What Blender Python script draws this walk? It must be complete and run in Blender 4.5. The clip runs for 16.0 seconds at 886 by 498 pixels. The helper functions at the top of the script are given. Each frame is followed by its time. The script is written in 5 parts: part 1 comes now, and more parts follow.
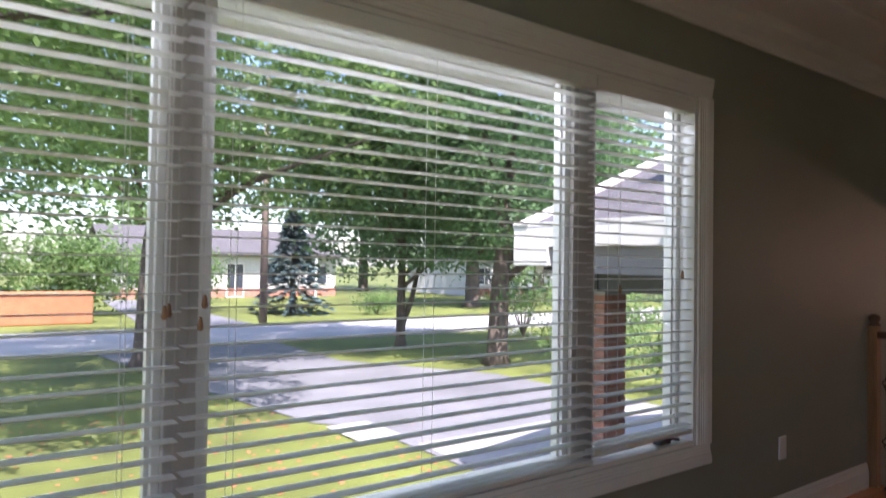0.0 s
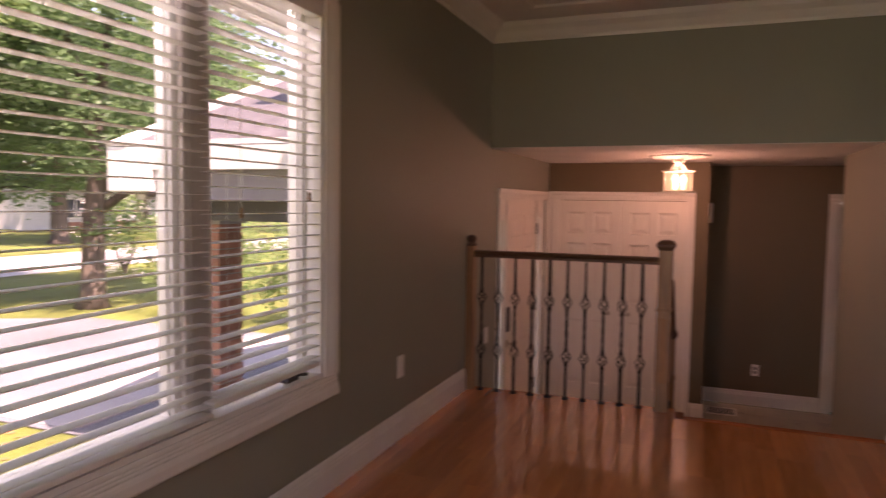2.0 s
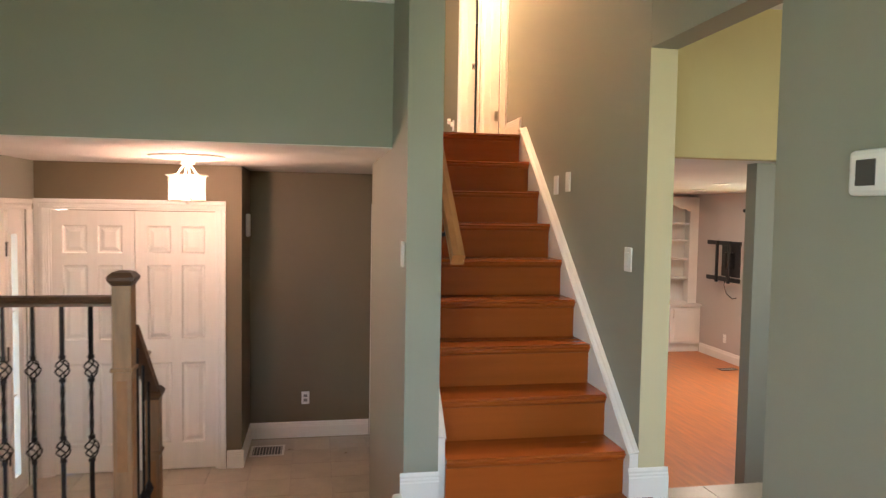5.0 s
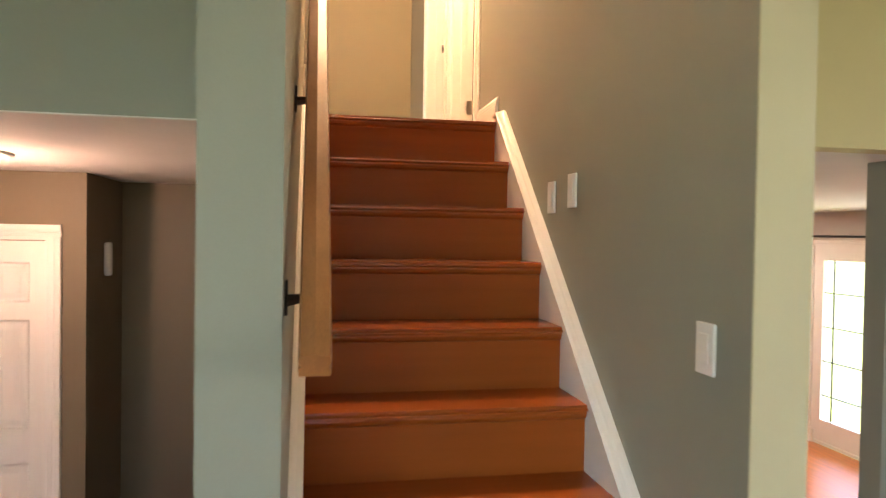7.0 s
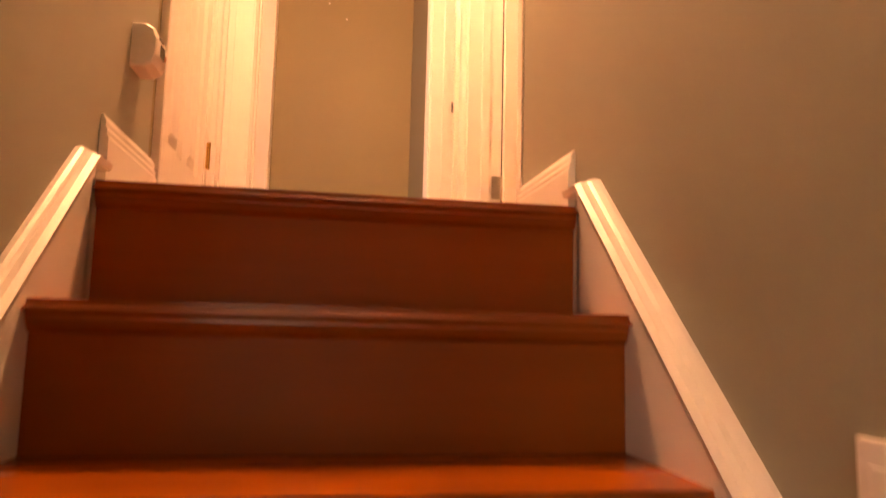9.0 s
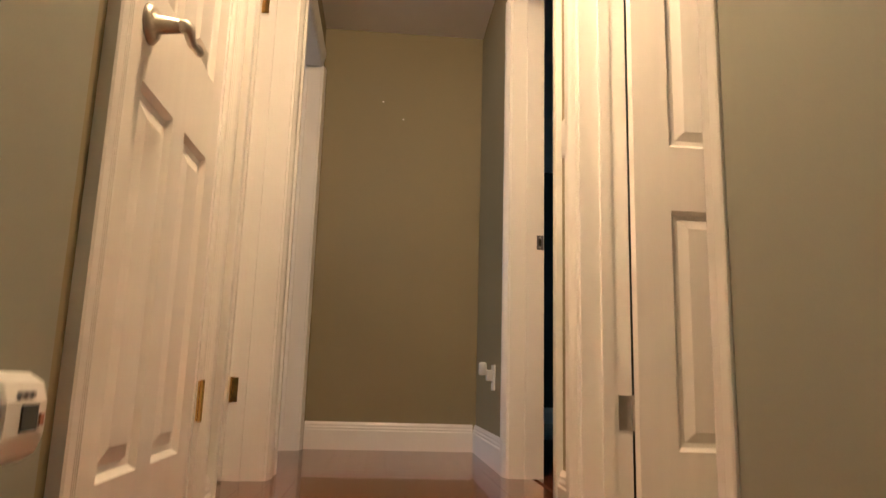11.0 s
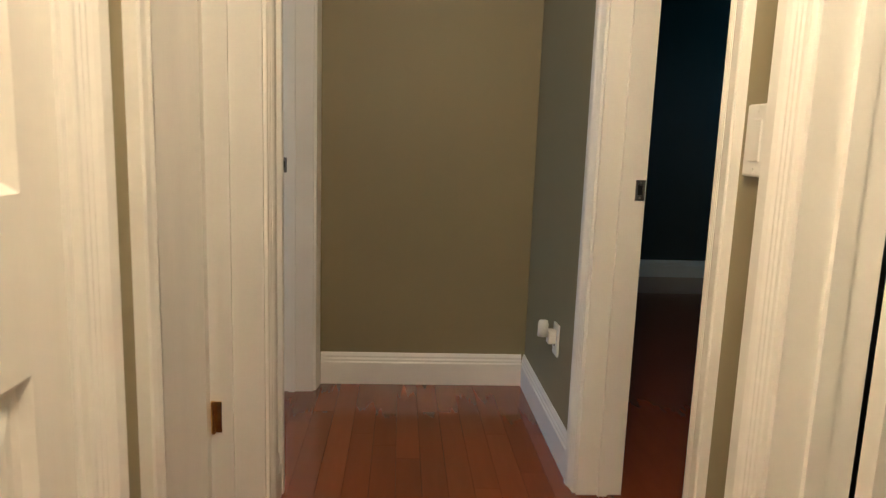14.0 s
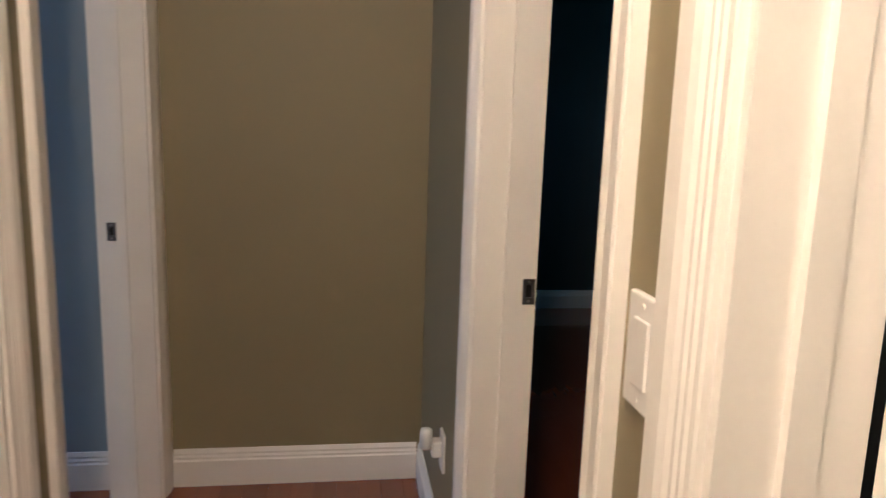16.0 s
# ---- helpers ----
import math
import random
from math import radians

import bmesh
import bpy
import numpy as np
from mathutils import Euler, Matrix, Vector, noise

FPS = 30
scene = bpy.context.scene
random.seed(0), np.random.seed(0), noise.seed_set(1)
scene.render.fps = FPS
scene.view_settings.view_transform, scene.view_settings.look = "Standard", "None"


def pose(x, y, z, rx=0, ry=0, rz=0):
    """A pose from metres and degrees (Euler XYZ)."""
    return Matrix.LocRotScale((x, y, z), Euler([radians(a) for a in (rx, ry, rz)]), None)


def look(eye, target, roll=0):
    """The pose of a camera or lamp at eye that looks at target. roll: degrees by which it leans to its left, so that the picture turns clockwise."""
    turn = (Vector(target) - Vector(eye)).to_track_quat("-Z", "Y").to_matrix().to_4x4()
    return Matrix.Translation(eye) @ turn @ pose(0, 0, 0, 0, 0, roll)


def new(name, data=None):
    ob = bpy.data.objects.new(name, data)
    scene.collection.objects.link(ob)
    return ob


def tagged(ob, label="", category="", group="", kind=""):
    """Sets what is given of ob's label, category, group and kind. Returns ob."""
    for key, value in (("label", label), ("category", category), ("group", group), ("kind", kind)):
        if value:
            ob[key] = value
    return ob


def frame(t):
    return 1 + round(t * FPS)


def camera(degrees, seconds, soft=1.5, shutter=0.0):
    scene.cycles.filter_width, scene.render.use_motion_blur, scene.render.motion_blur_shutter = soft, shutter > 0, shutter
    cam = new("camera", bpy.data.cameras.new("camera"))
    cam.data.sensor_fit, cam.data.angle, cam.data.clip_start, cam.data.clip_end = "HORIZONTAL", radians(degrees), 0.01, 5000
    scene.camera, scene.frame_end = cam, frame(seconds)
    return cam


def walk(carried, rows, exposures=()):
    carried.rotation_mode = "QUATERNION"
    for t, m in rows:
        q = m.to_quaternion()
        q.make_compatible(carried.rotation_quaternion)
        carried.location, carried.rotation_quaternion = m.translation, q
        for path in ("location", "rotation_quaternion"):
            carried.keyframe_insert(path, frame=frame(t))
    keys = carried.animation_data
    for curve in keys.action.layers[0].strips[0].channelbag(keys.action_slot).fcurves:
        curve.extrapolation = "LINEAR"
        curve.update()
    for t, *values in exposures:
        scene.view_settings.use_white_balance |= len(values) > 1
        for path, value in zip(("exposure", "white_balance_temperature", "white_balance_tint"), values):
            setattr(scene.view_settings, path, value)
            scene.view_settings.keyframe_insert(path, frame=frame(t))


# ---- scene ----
cam = camera(65.9, 16.0, soft=1.3, shutter=0.4)
PATH = [
    (0, (-1.72, -4.35, 1.277), (-3.316, -3.145, 1.323), 0.9),
    (0.5, (-1.824, -4.212, 1.276), (-3.378, -2.961, 1.133), 1.2),
    (1, (-1.88, -4.151, 1.261), (-3.255, -2.707, 1.104), 1.5),
    (1.5, (-1.944, -4.105, 1.249), (-3.017, -2.423, 1.1), 1.2),
    (2, (-1.987, -4.066, 1.237), (-2.708, -2.206, 1.099), 0.8),
    (2.5, (-1.97, -4.034, 1.231), (-2.31, -2.068, 1.092), 0.8),
    (3, (-1.91, -3.958, 1.222), (-1.865, -1.964, 1.079), 0.7),
    (3.5, (-1.792, -3.78, 1.261), (-1.493, -1.807, 1.116), 0.8),
    (4, (-1.712, -3.614, 1.298), (-1.351, -1.651, 1.162), 0.9),
    (4.2, (-1.664, -3.482, 1.297), (-1.305, -1.519, 1.167), 0.9),
    (6.5, (-0.928, -1.696, 1.301), (-0.554, 0.268, 1.237), 1.0),
    (7, (-0.817, -1.251, 1.328), (-0.445, 0.714, 1.289), 0.9),
    (7.5, (-0.682, -0.733, 1.328), (-0.3, 1.23, 1.335), 1.4),
    (8, (-0.579, -0.23, 1.352), (-0.208, 1.735, 1.409), 1.5),
    (8.5, (-0.512, 0.285, 1.426), (-0.131, 2.243, 1.562), 1.1),
    (9, (-0.453, 0.601, 1.62), (-0.124, 2.56, 1.853), 1.4),
    (9.5, (-0.43, 0.803, 1.802), (-0.156, 2.762, 2.097), 1.5),
    (10, (-0.398, 1.007, 1.965), (-0.172, 2.967, 2.294), 1.5),
    (10.2, (-0.428, 1.092, 2.007), (-0.22, 3.052, 2.345), 1.6),
    (11.2, (-0.475, 1.40, 2.32), (-0.315, 3.36, 2.69), 1.7),
    (12.3, (-0.518, 1.772, 2.652), (-0.41, 3.742, 2.997), 1.9),
    (12.5, (-0.522, 1.842, 2.660), (-0.411, 3.81, 2.996), 1.9),
    (13, (-0.529, 1.953, 2.755), (-0.415, 3.944, 2.91), 1.8),
    (13.5, (-0.532, 2.061, 2.803), (-0.41, 4.048, 2.609), 1.9),
    (14, (-0.517, 2.176, 2.951), (-0.39, 4.145, 2.625), 2.0),
    (14.5, (-0.472, 2.306, 2.986), (-0.342, 4.272, 2.643), 2.0),
    (15, (-0.38, 2.506, 3.097), (-0.26, 4.472, 2.748), 1.9),
    (15.5, (-0.309, 2.549, 3.17), (-0.163, 4.514, 2.831), 2.0),
    (16, (-0.236, 2.65, 3.164), (0.046, 4.602, 2.832), 1.9),
]
EXPO = [(0.0, 1.42, 6000, 28), (1.0, 1.32, 6600, 33), (1.5, 1.4, 7100, 42), (2.0, 1.78, 7900, 54), (2.5, 2.45, 8700, 73), (3.0, 2.88, 8200, 60), (3.5, 3.2, 6600, 24), (4.2, 3.3, 6250, 16), (6.5, 3.32, 6200, 14), (7.5, 3.38, 6600, 18), (8.0, 3.32, 7400, 25), (8.5, 3.15, 9100, 40), (9.0, 2.8, 9900, 53), (9.5, 2.55, 8400, 34), (10.2, 2.25, 6400, 12), (12.5, 1.36, 4900, -4), (13.2, 1.5, 4720, -8), (14.0, 1.72, 4650, -8), (14.5, 1.8, 4550, -8), (15.0, 1.8, 4550, -4), (15.5, 1.72, 4550, 0), (16.0, 1.65, 4450, 2)]
walk(cam, [(t, look(eye, target, roll)) for t, eye, target, roll in PATH], EXPO)

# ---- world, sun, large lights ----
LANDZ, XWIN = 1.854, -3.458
SUN_EL, SUN_AZ = radians(58), radians(110)      # azimuth clockwise from +y
world = bpy.data.worlds.new("sky")
scene.world = world
world.use_nodes = True
wn = world.node_tree.nodes
sky = wn.new("ShaderNodeTexSky")
sky.sky_type, sky.sun_disc = "NISHITA", False
sky.sun_elevation, sky.sun_rotation = SUN_EL, SUN_AZ
wn["Background"].inputs["Strength"].default_value = 0.15
world.node_tree.links.new(sky.outputs[0], wn["Background"].inputs["Color"])


def lamp(name, kind, energy, colour, m, **more):
    data = bpy.data.lights.new(name, kind)
    data.energy, data.color = energy, colour
    if kind == "AREA":
        data.shape, data.size, data.size_y = "RECTANGLE", more["size"], more["size_y"]
    elif kind == "SUN":
        data.angle = radians(0.5)
    else:
        data.shadow_soft_size = more.get("radius", 0.05)
    ob = new(name, data)
    ob.matrix_world = m
    return ob


sdir = Vector((math.sin(SUN_AZ) * math.cos(SUN_EL), math.cos(SUN_AZ) * math.cos(SUN_EL), math.sin(SUN_EL)))
lamp("sun", "SUN", 5.0, (1.0, 0.95, 0.86), look(sdir * 30, (0, 0, 0)))
# added fill behind the viewpoint; no window is known there
lamp("back_window_light", "AREA", 0.15, (0.78, 0.93, 1.0), look((-1.9, -6.44, 1.35), (-1.9, 0, 1.35)), size=2.2, size_y=1.6)
# added fill in an invented opening, brightens the right wall
lamp("side_window_light", "AREA", 12, (0.70, 0.96, 0.95), look((XWIN - 0.03, -5.65, 1.35), (0, -5.65, 1.35)), size=1.1, size_y=1.5)
# added lamp tucked under the eave, fills in sky light on slats and floor
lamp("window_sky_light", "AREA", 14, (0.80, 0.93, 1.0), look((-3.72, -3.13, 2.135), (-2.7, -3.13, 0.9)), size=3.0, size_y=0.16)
# added warm fill for the kitchen, from an opening nobody sees
lamp("kitchen_window_light", "AREA", 5.8, (1.0, 0.93, 0.8), look((4.2, -2.4, 1.5), (0, -2.4, 1.4)), size=1.6, size_y=1.1)
lamp("patio_door_light", "AREA", 2.6, (0.9, 0.95, 1.0), look((4.24, 3.2, 0.4), (0, 3.2, 0.2)), size=1.0, size_y=1.9)
lamp("hall_light", "POINT", 27, (1.0, 0.60, 0.31), pose(-0.41, 2.55, 4.06), radius=0.11)
lamp("foyer_light", "POINT", 3.7, (1.0, 0.56, 0.38), pose(-2.225, 1.705, 1.44), radius=0.05)
for sy in (1.04, 2.33):
    lamp("sidelight_light", "AREA", 0.09, (0.8, 0.95, 1.0), look((-3.58, sy, 0.24), (0, sy, 0.24)), size=0.14, size_y=1.7)
lamp("blue_room_window_light", "AREA", 5.6, (0.9, 0.92, 1.0), look((-4.16, 4.56, LANDZ + 1.45), (0, 4.56, LANDZ + 1.2)), size=0.68, size_y=1.05)
# added teal fill that tints the far baseboard; its opening is invented
lamp("dark_room_window_light", "AREA", 0.72, (0.3, 0.8, 1.0), look((3.46, 6.85, LANDZ + 1.75), (0, 6.6, LANDZ + 0.4)), size=0.45, size_y=0.28)
for px, py in ((2.6, 3.4), (3.3, 5.0), (1.3, 4.4)):
    lamp("pot_light", "AREA", 2.0, (1.0, 0.76, 0.56), look((px, py, 1.615), (px, py + 0.01, 0)), size=0.1, size_y=0.1)

# ---- materials ----
def mat(name, colour, rough=0.5, metal=0.0, vary=0.06, scale=3.0, bump=0.0, fine=120.0, stretch=(1, 1, 1), rand=0.0, coat=0.0, emit=None):
    m = bpy.data.materials.new(name)
    m.use_nodes = True
    n, l = m.node_tree.nodes, m.node_tree.links
    b = n["Principled BSDF"]
    b.inputs["Roughness"].default_value, b.inputs["Metallic"].default_value = rough, metal
    b.inputs["Coat Weight"].default_value = coat
    tc, mp = n.new("ShaderNodeTexCoord"), n.new("ShaderNodeMapping")
    mp.inputs["Scale"].default_value = stretch
    l.new(tc.outputs["Object"], mp.inputs["Vector"])
    vec = mp.outputs[0]
    info = n.new("ShaderNodeObjectInfo")
    if rand:
        add = n.new("ShaderNodeVectorMath")
        mul = n.new("ShaderNodeMath")
        mul.operation, mul.inputs[1].default_value = "MULTIPLY", 37.0
        l.new(info.outputs["Random"], mul.inputs[0])
        l.new(vec, add.inputs[0])
        l.new(mul.outputs[0], add.inputs[1])
        vec = add.outputs[0]
    a, c = n.new("ShaderNodeTexNoise"), n.new("ShaderNodeTexNoise")
    a.inputs["Scale"].default_value, a.inputs["Detail"].default_value = scale, 5
    c.inputs["Scale"].default_value, c.inputs["Detail"].default_value = fine, 3
    l.new(vec, a.inputs["Vector"])
    l.new(vec, c.inputs["Vector"])
    mix = n.new("ShaderNodeMath")
    mix.operation = "MULTIPLY_ADD"
    mix.inputs[1].default_value = 0.35
    l.new(c.outputs[0], mix.inputs[0])
    l.new(a.outputs[0], mix.inputs[2])
    ramp = n.new("ShaderNodeValToRGB")
    ramp.color_ramp.elements[0].position, ramp.color_ramp.elements[1].position = 0.4, 0.95
    col = Vector(colour)
    ramp.color_ramp.elements[0].color = (*(col * (1 - 2 * vary)), 1)
    ramp.color_ramp.elements[1].color = (*(col * (1 + 2 * vary)), 1)
    l.new(mix.outputs[0], ramp.inputs[0])
    out = ramp.outputs[0]
    if rand:
        hsv = n.new("ShaderNodeHueSaturation")
        mr = n.new("ShaderNodeMapRange")
        mr.inputs["To Min"].default_value, mr.inputs["To Max"].default_value = 1 - rand, 1 + rand
        l.new(info.outputs["Random"], mr.inputs["Value"])
        l.new(mr.outputs[0], hsv.inputs["Value"])
        l.new(out, hsv.inputs["Color"])
        out = hsv.outputs[0]
    l.new(out, b.inputs["Base Color"])
    if bump:
        bp = n.new("ShaderNodeBump")
        bp.inputs["Strength"].default_value, bp.inputs["Distance"].default_value = bump, 0.004
        l.new(mix.outputs[0], bp.inputs["Height"])
        l.new(bp.outputs[0], b.inputs["Normal"])
    rr = n.new("ShaderNodeMapRange")
    rr.inputs["To Min"].default_value, rr.inputs["To Max"].default_value = rough * 0.8, min(1, rough * 1.25)
    l.new(a.outputs[0], rr.inputs["Value"])
    l.new(rr.outputs[0], b.inputs["Roughness"])
    if emit:
        b.inputs["Emission Color"].default_value = (*emit[0], 1)
        b.inputs["Emission Strength"].default_value = emit[1]
    return m


def glass_mat(name, tint=(1, 1, 1), rough=0.0):
    m = bpy.data.materials.new(name)
    m.use_nodes = True
    n, l = m.node_tree.nodes, m.node_tree.links
    n.remove(n["Principled BSDF"])
    tr, gl, mx, fr = n.new("ShaderNodeBsdfTransparent"), n.new("ShaderNodeBsdfGlossy"), n.new("ShaderNodeMixShader"), n.new("ShaderNodeLayerWeight")
    pw, ml = n.new("ShaderNodeMath"), n.new("ShaderNodeMath")
    pw.operation, pw.inputs[1].default_value = "POWER", 5.0
    ml.operation, ml.inputs[1].default_value, ml.inputs[2].default_value = "MULTIPLY_ADD", 0.4, 0.02
    tr.inputs[0].default_value = (*tint, 1)
    gl.inputs["Roughness"].default_value = rough
    l.new(fr.outputs["Facing"], pw.inputs[0])
    l.new(pw.outputs[0], ml.inputs[0])
    l.new(ml.outputs[0], mx.inputs[0])
    l.new(tr.outputs[0], mx.inputs[1])
    l.new(gl.outputs[0], mx.inputs[2])
    l.new(mx.outputs[0], n["Material Output"].inputs[0])
    return m


M = {}
M["sage"] = mat("sage_paint", (0.29, 0.295, 0.24), 0.55, vary=0.03, scale=1.2, bump=0.12, fine=260)
# sage again, with the hall lamp's warm light put into the colour
M["olive"] = mat("warmlit_sage_paint", (0.25, 0.215, 0.12), 0.55, vary=0.03, scale=1.2, bump=0.12, fine=260)
M["brown"] = mat("brown_paint", (0.165, 0.130, 0.078), 0.6, vary=0.04, scale=1.5, bump=0.12, fine=260)
M["yellow"] = mat("yellow_paint", (0.56, 0.47, 0.22), 0.55, vary=0.03, scale=1.5, bump=0.12, fine=260)
M["cream"] = mat("cream_paint", (0.56, 0.50, 0.32), 0.55, vary=0.03, scale=1.5, bump=0.12, fine=260)
M["greige"] = mat("greige_paint", (0.47, 0.43, 0.40), 0.55, vary=0.03, scale=1.5, bump=0.12, fine=260)
M["blue"] = mat("blue_paint", (0.27, 0.33, 0.38), 0.55, vary=0.03, scale=1.5, bump=0.12, fine=260)
# near-black teal puts the unlit room's darkness into its wall colour
M["dark"] = mat("unlit_room_dark", (0.05, 0.06, 0.06), 0.6, vary=0.05, scale=1.5, bump=0.1, fine=260)
M["ceil"] = mat("ceiling_paint", (0.78, 0.76, 0.73), 0.8, vary=0.03, scale=2, bump=0.35, fine=90)
M["trim"] = mat("white_trim_paint", (0.80, 0.78, 0.74), 0.32, vary=0.02, scale=4, bump=0.04, fine=150)
M["doorpaint"] = mat("white_door_paint", (0.80, 0.77, 0.72), 0.35, vary=0.02, scale=4, bump=0.10, fine=60, stretch=(6, 6, 0.6))
M["floorwood"] = mat("cherry_floor", (0.52, 0.175, 0.05), 0.15, vary=0.09, scale=4, bump=0.01, fine=60, stretch=(7, 0.8, 7), rand=0.15, coat=0.8)
M["roomwood"] = mat("cherry_room_floor", (0.5, 0.165, 0.048), 0.35, vary=0.12, scale=4, fine=60, stretch=(7, 0.8, 7))
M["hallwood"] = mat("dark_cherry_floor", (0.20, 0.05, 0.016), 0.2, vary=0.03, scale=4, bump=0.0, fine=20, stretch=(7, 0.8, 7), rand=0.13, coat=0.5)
M["stairwood"] = mat("cherry_stair", (0.34, 0.080, 0.012), 0.36, vary=0.045, scale=3, bump=0.01, fine=60, stretch=(0.5, 9, 9), rand=0.06)
M["stairwood"].node_tree.nodes["Principled BSDF"].inputs["Specular IOR Level"].default_value = 0.18
M["treadwood"] = mat("polished_cherry_tread", (0.34, 0.080, 0.012), 0.24, vary=0.045, scale=3, bump=0.01, fine=60, stretch=(0.5, 9, 9), rand=0.06)
M["treadwood"].node_tree.nodes["Principled BSDF"].inputs["Specular IOR Level"].default_value = 0.45
M["oak"] = mat("stained_oak", (0.30, 0.155, 0.07), 0.35, vary=0.16, scale=5, bump=0.08, fine=80, stretch=(6, 6, 0.7))
M["railwood"] = mat("stained_rail_oak", (0.34, 0.145, 0.048), 0.35, vary=0.14, scale=5, bump=0.06, fine=80, stretch=(5, 0.7, 2))
M["darkoak"] = mat("dark_stained_rail", (0.10, 0.05, 0.026), 0.35, vary=0.14, scale=5, bump=0.08, fine=80, stretch=(0.7, 6, 6))
M["iron"] = mat("black_iron", (0.022, 0.02, 0.02), 0.45, 0.6, vary=0.15, scale=30, bump=0.15, fine=200)
M["nickel"] = mat("satin_nickel", (0.50, 0.46, 0.41), 0.3, 1.0, vary=0.05, scale=30)
# lamp glow on the lantern frame, put into a paler nickel
M["palenickel"] = mat("lamplit_nickel", (0.72, 0.68, 0.62), 0.45, 0.55, vary=0.05, scale=30)
M["brass"] = mat("polished_brass", (0.75, 0.50, 0.16), 0.22, 1.0, vary=0.08, scale=40)
M["bronze"] = mat("dark_steel", (0.10, 0.095, 0.10), 0.35, 0.9, vary=0.1, scale=40)
M["gunmetal"] = mat("gunmetal_plate", (0.2, 0.19, 0.2), 0.35, 0.9, vary=0.1, scale=40)
M["plastic"] = mat("white_plastic", (0.78, 0.77, 0.74), 0.3, vary=0.02, scale=20)
M["greyplastic"] = mat("grey_plastic", (0.28, 0.27, 0.26), 0.35, vary=0.03, scale=20)
M["black"] = mat("black_plastic", (0.015, 0.015, 0.016), 0.4, vary=0.1, scale=20)
M["screen"] = mat("grey_lcd", (0.06, 0.065, 0.06), 0.15, vary=0.05, scale=10)
# white mullions darkened with their backlit shade; on register slats a plain beige
M["vinyl"] = mat("mullion_shade_register_beige", (0.50, 0.46, 0.42), 0.4, vary=0.04, scale=5)
M["slat"] = mat("white_slat_vinyl", (0.84, 0.82, 0.78), 0.4, vary=0.03, scale=6, stretch=(1, 0.3, 1))
sn, sk = M["slat"].node_tree.nodes, M["slat"].node_tree.links
tl_, mx_ = sn.new("ShaderNodeBsdfTranslucent"), sn.new("ShaderNodeMixShader")
tl_.inputs["Color"].default_value, mx_.inputs[0].default_value = (0.95, 0.93, 0.9, 1), 0.08
sk.new(sn["Principled BSDF"].outputs[0], mx_.inputs[1])
sk.new(tl_.outputs[0], mx_.inputs[2])
sk.new(mx_.outputs[0], sn["Material Output"].inputs[0])
M["tile"] = mat("beige_floor_tile", (0.44, 0.39, 0.31), 0.3, vary=0.08, scale=5, bump=0.05, fine=50, rand=0.06)
M["grout"] = mat("grout", (0.40, 0.36, 0.30), 0.9, vary=0.08, scale=20, bump=0.2)
M["subfloor"] = mat("seam_wood", (0.22, 0.075, 0.025), 0.7, vary=0.1, scale=10)
M["glass"] = glass_mat("window_glass")
M["frost"] = glass_mat("frosted_lamp_glass", (1, 0.95, 0.88), 0.2)
fn, fk_ = M["frost"].node_tree.nodes, M["frost"].node_tree.links
em, ad = fn.new("ShaderNodeEmission"), fn.new("ShaderNodeAddShader")
em.inputs["Color"].default_value, em.inputs["Strength"].default_value = (1.0, 0.66, 0.42, 1), 0.07
fk_.new(fn["Material Output"].inputs[0].links[0].from_socket, ad.inputs[0])
fk_.new(em.outputs[0], ad.inputs[1])
fk_.new(ad.outputs[0], fn["Material Output"].inputs[0])
M["bulb"] = mat("lit_lens", (0.9, 0.85, 0.8), 0.3, emit=((1.0, 0.75, 0.5), 2.2))
M["grass"] = mat("lawn_grass", (0.13, 0.155, 0.03), 0.9, vary=0.3, scale=0.6, bump=0.6, fine=60)
M["asphalt"] = mat("old_asphalt", (0.17, 0.17, 0.18), 0.85, vary=0.12, scale=0.7, bump=0.3, fine=80)
M["concrete"] = mat("pale_concrete", (0.42, 0.40, 0.38), 0.8, vary=0.1, scale=0.8, bump=0.25, fine=60)
M["bark"] = mat("grey_bark", (0.11, 0.085, 0.065), 0.9, vary=0.3, scale=6, bump=0.8, fine=40, stretch=(3, 3, 0.7))
def leaf_mat(name, colour):
    m = mat(name, colour, 0.5, vary=0.35, scale=1.2, fine=30)
    n, l = m.node_tree.nodes, m.node_tree.links
    tl, mx = n.new("ShaderNodeBsdfTranslucent"), n.new("ShaderNodeMixShader")
    mx.inputs[0].default_value = 0.6
    l.new(n["Principled BSDF"].inputs["Base Color"].links[0].from_socket, tl.inputs["Color"])
    l.new(n["Principled BSDF"].outputs[0], mx.inputs[1])
    l.new(tl.outputs[0], mx.inputs[2])
    l.new(mx.outputs[0], n["Material Output"].inputs[0])
    return m


M["leaf"] = leaf_mat("green_leaves", (0.215, 0.33, 0.115))
M["leafdark"] = leaf_mat("dark_green_leaves", (0.14, 0.24, 0.105))
M["blossom"] = mat("white_petals", (0.78, 0.74, 0.70), 0.7, vary=0.08, scale=6)
M["spruce"] = mat("blue_spruce_needles", (0.07, 0.115, 0.11), 0.7, vary=0.3, scale=3, fine=40)
M["brick"] = mat("red_brick", (0.42, 0.19, 0.135), 0.85, vary=0.2, scale=8, bump=0.4, fine=90, rand=0.2)
M["mortar"] = mat("mortar", (0.42, 0.39, 0.35), 0.9, vary=0.1, scale=20, bump=0.3)
M["siding"] = mat("pale_siding", (0.62, 0.61, 0.60), 0.6, vary=0.05, scale=3)
# soffit and beam carry the shade under the porch roof in their colour
M["porchsoffit"] = mat("shaded_porch_soffit", (0.30, 0.275, 0.285), 0.7, vary=0.06, scale=4)
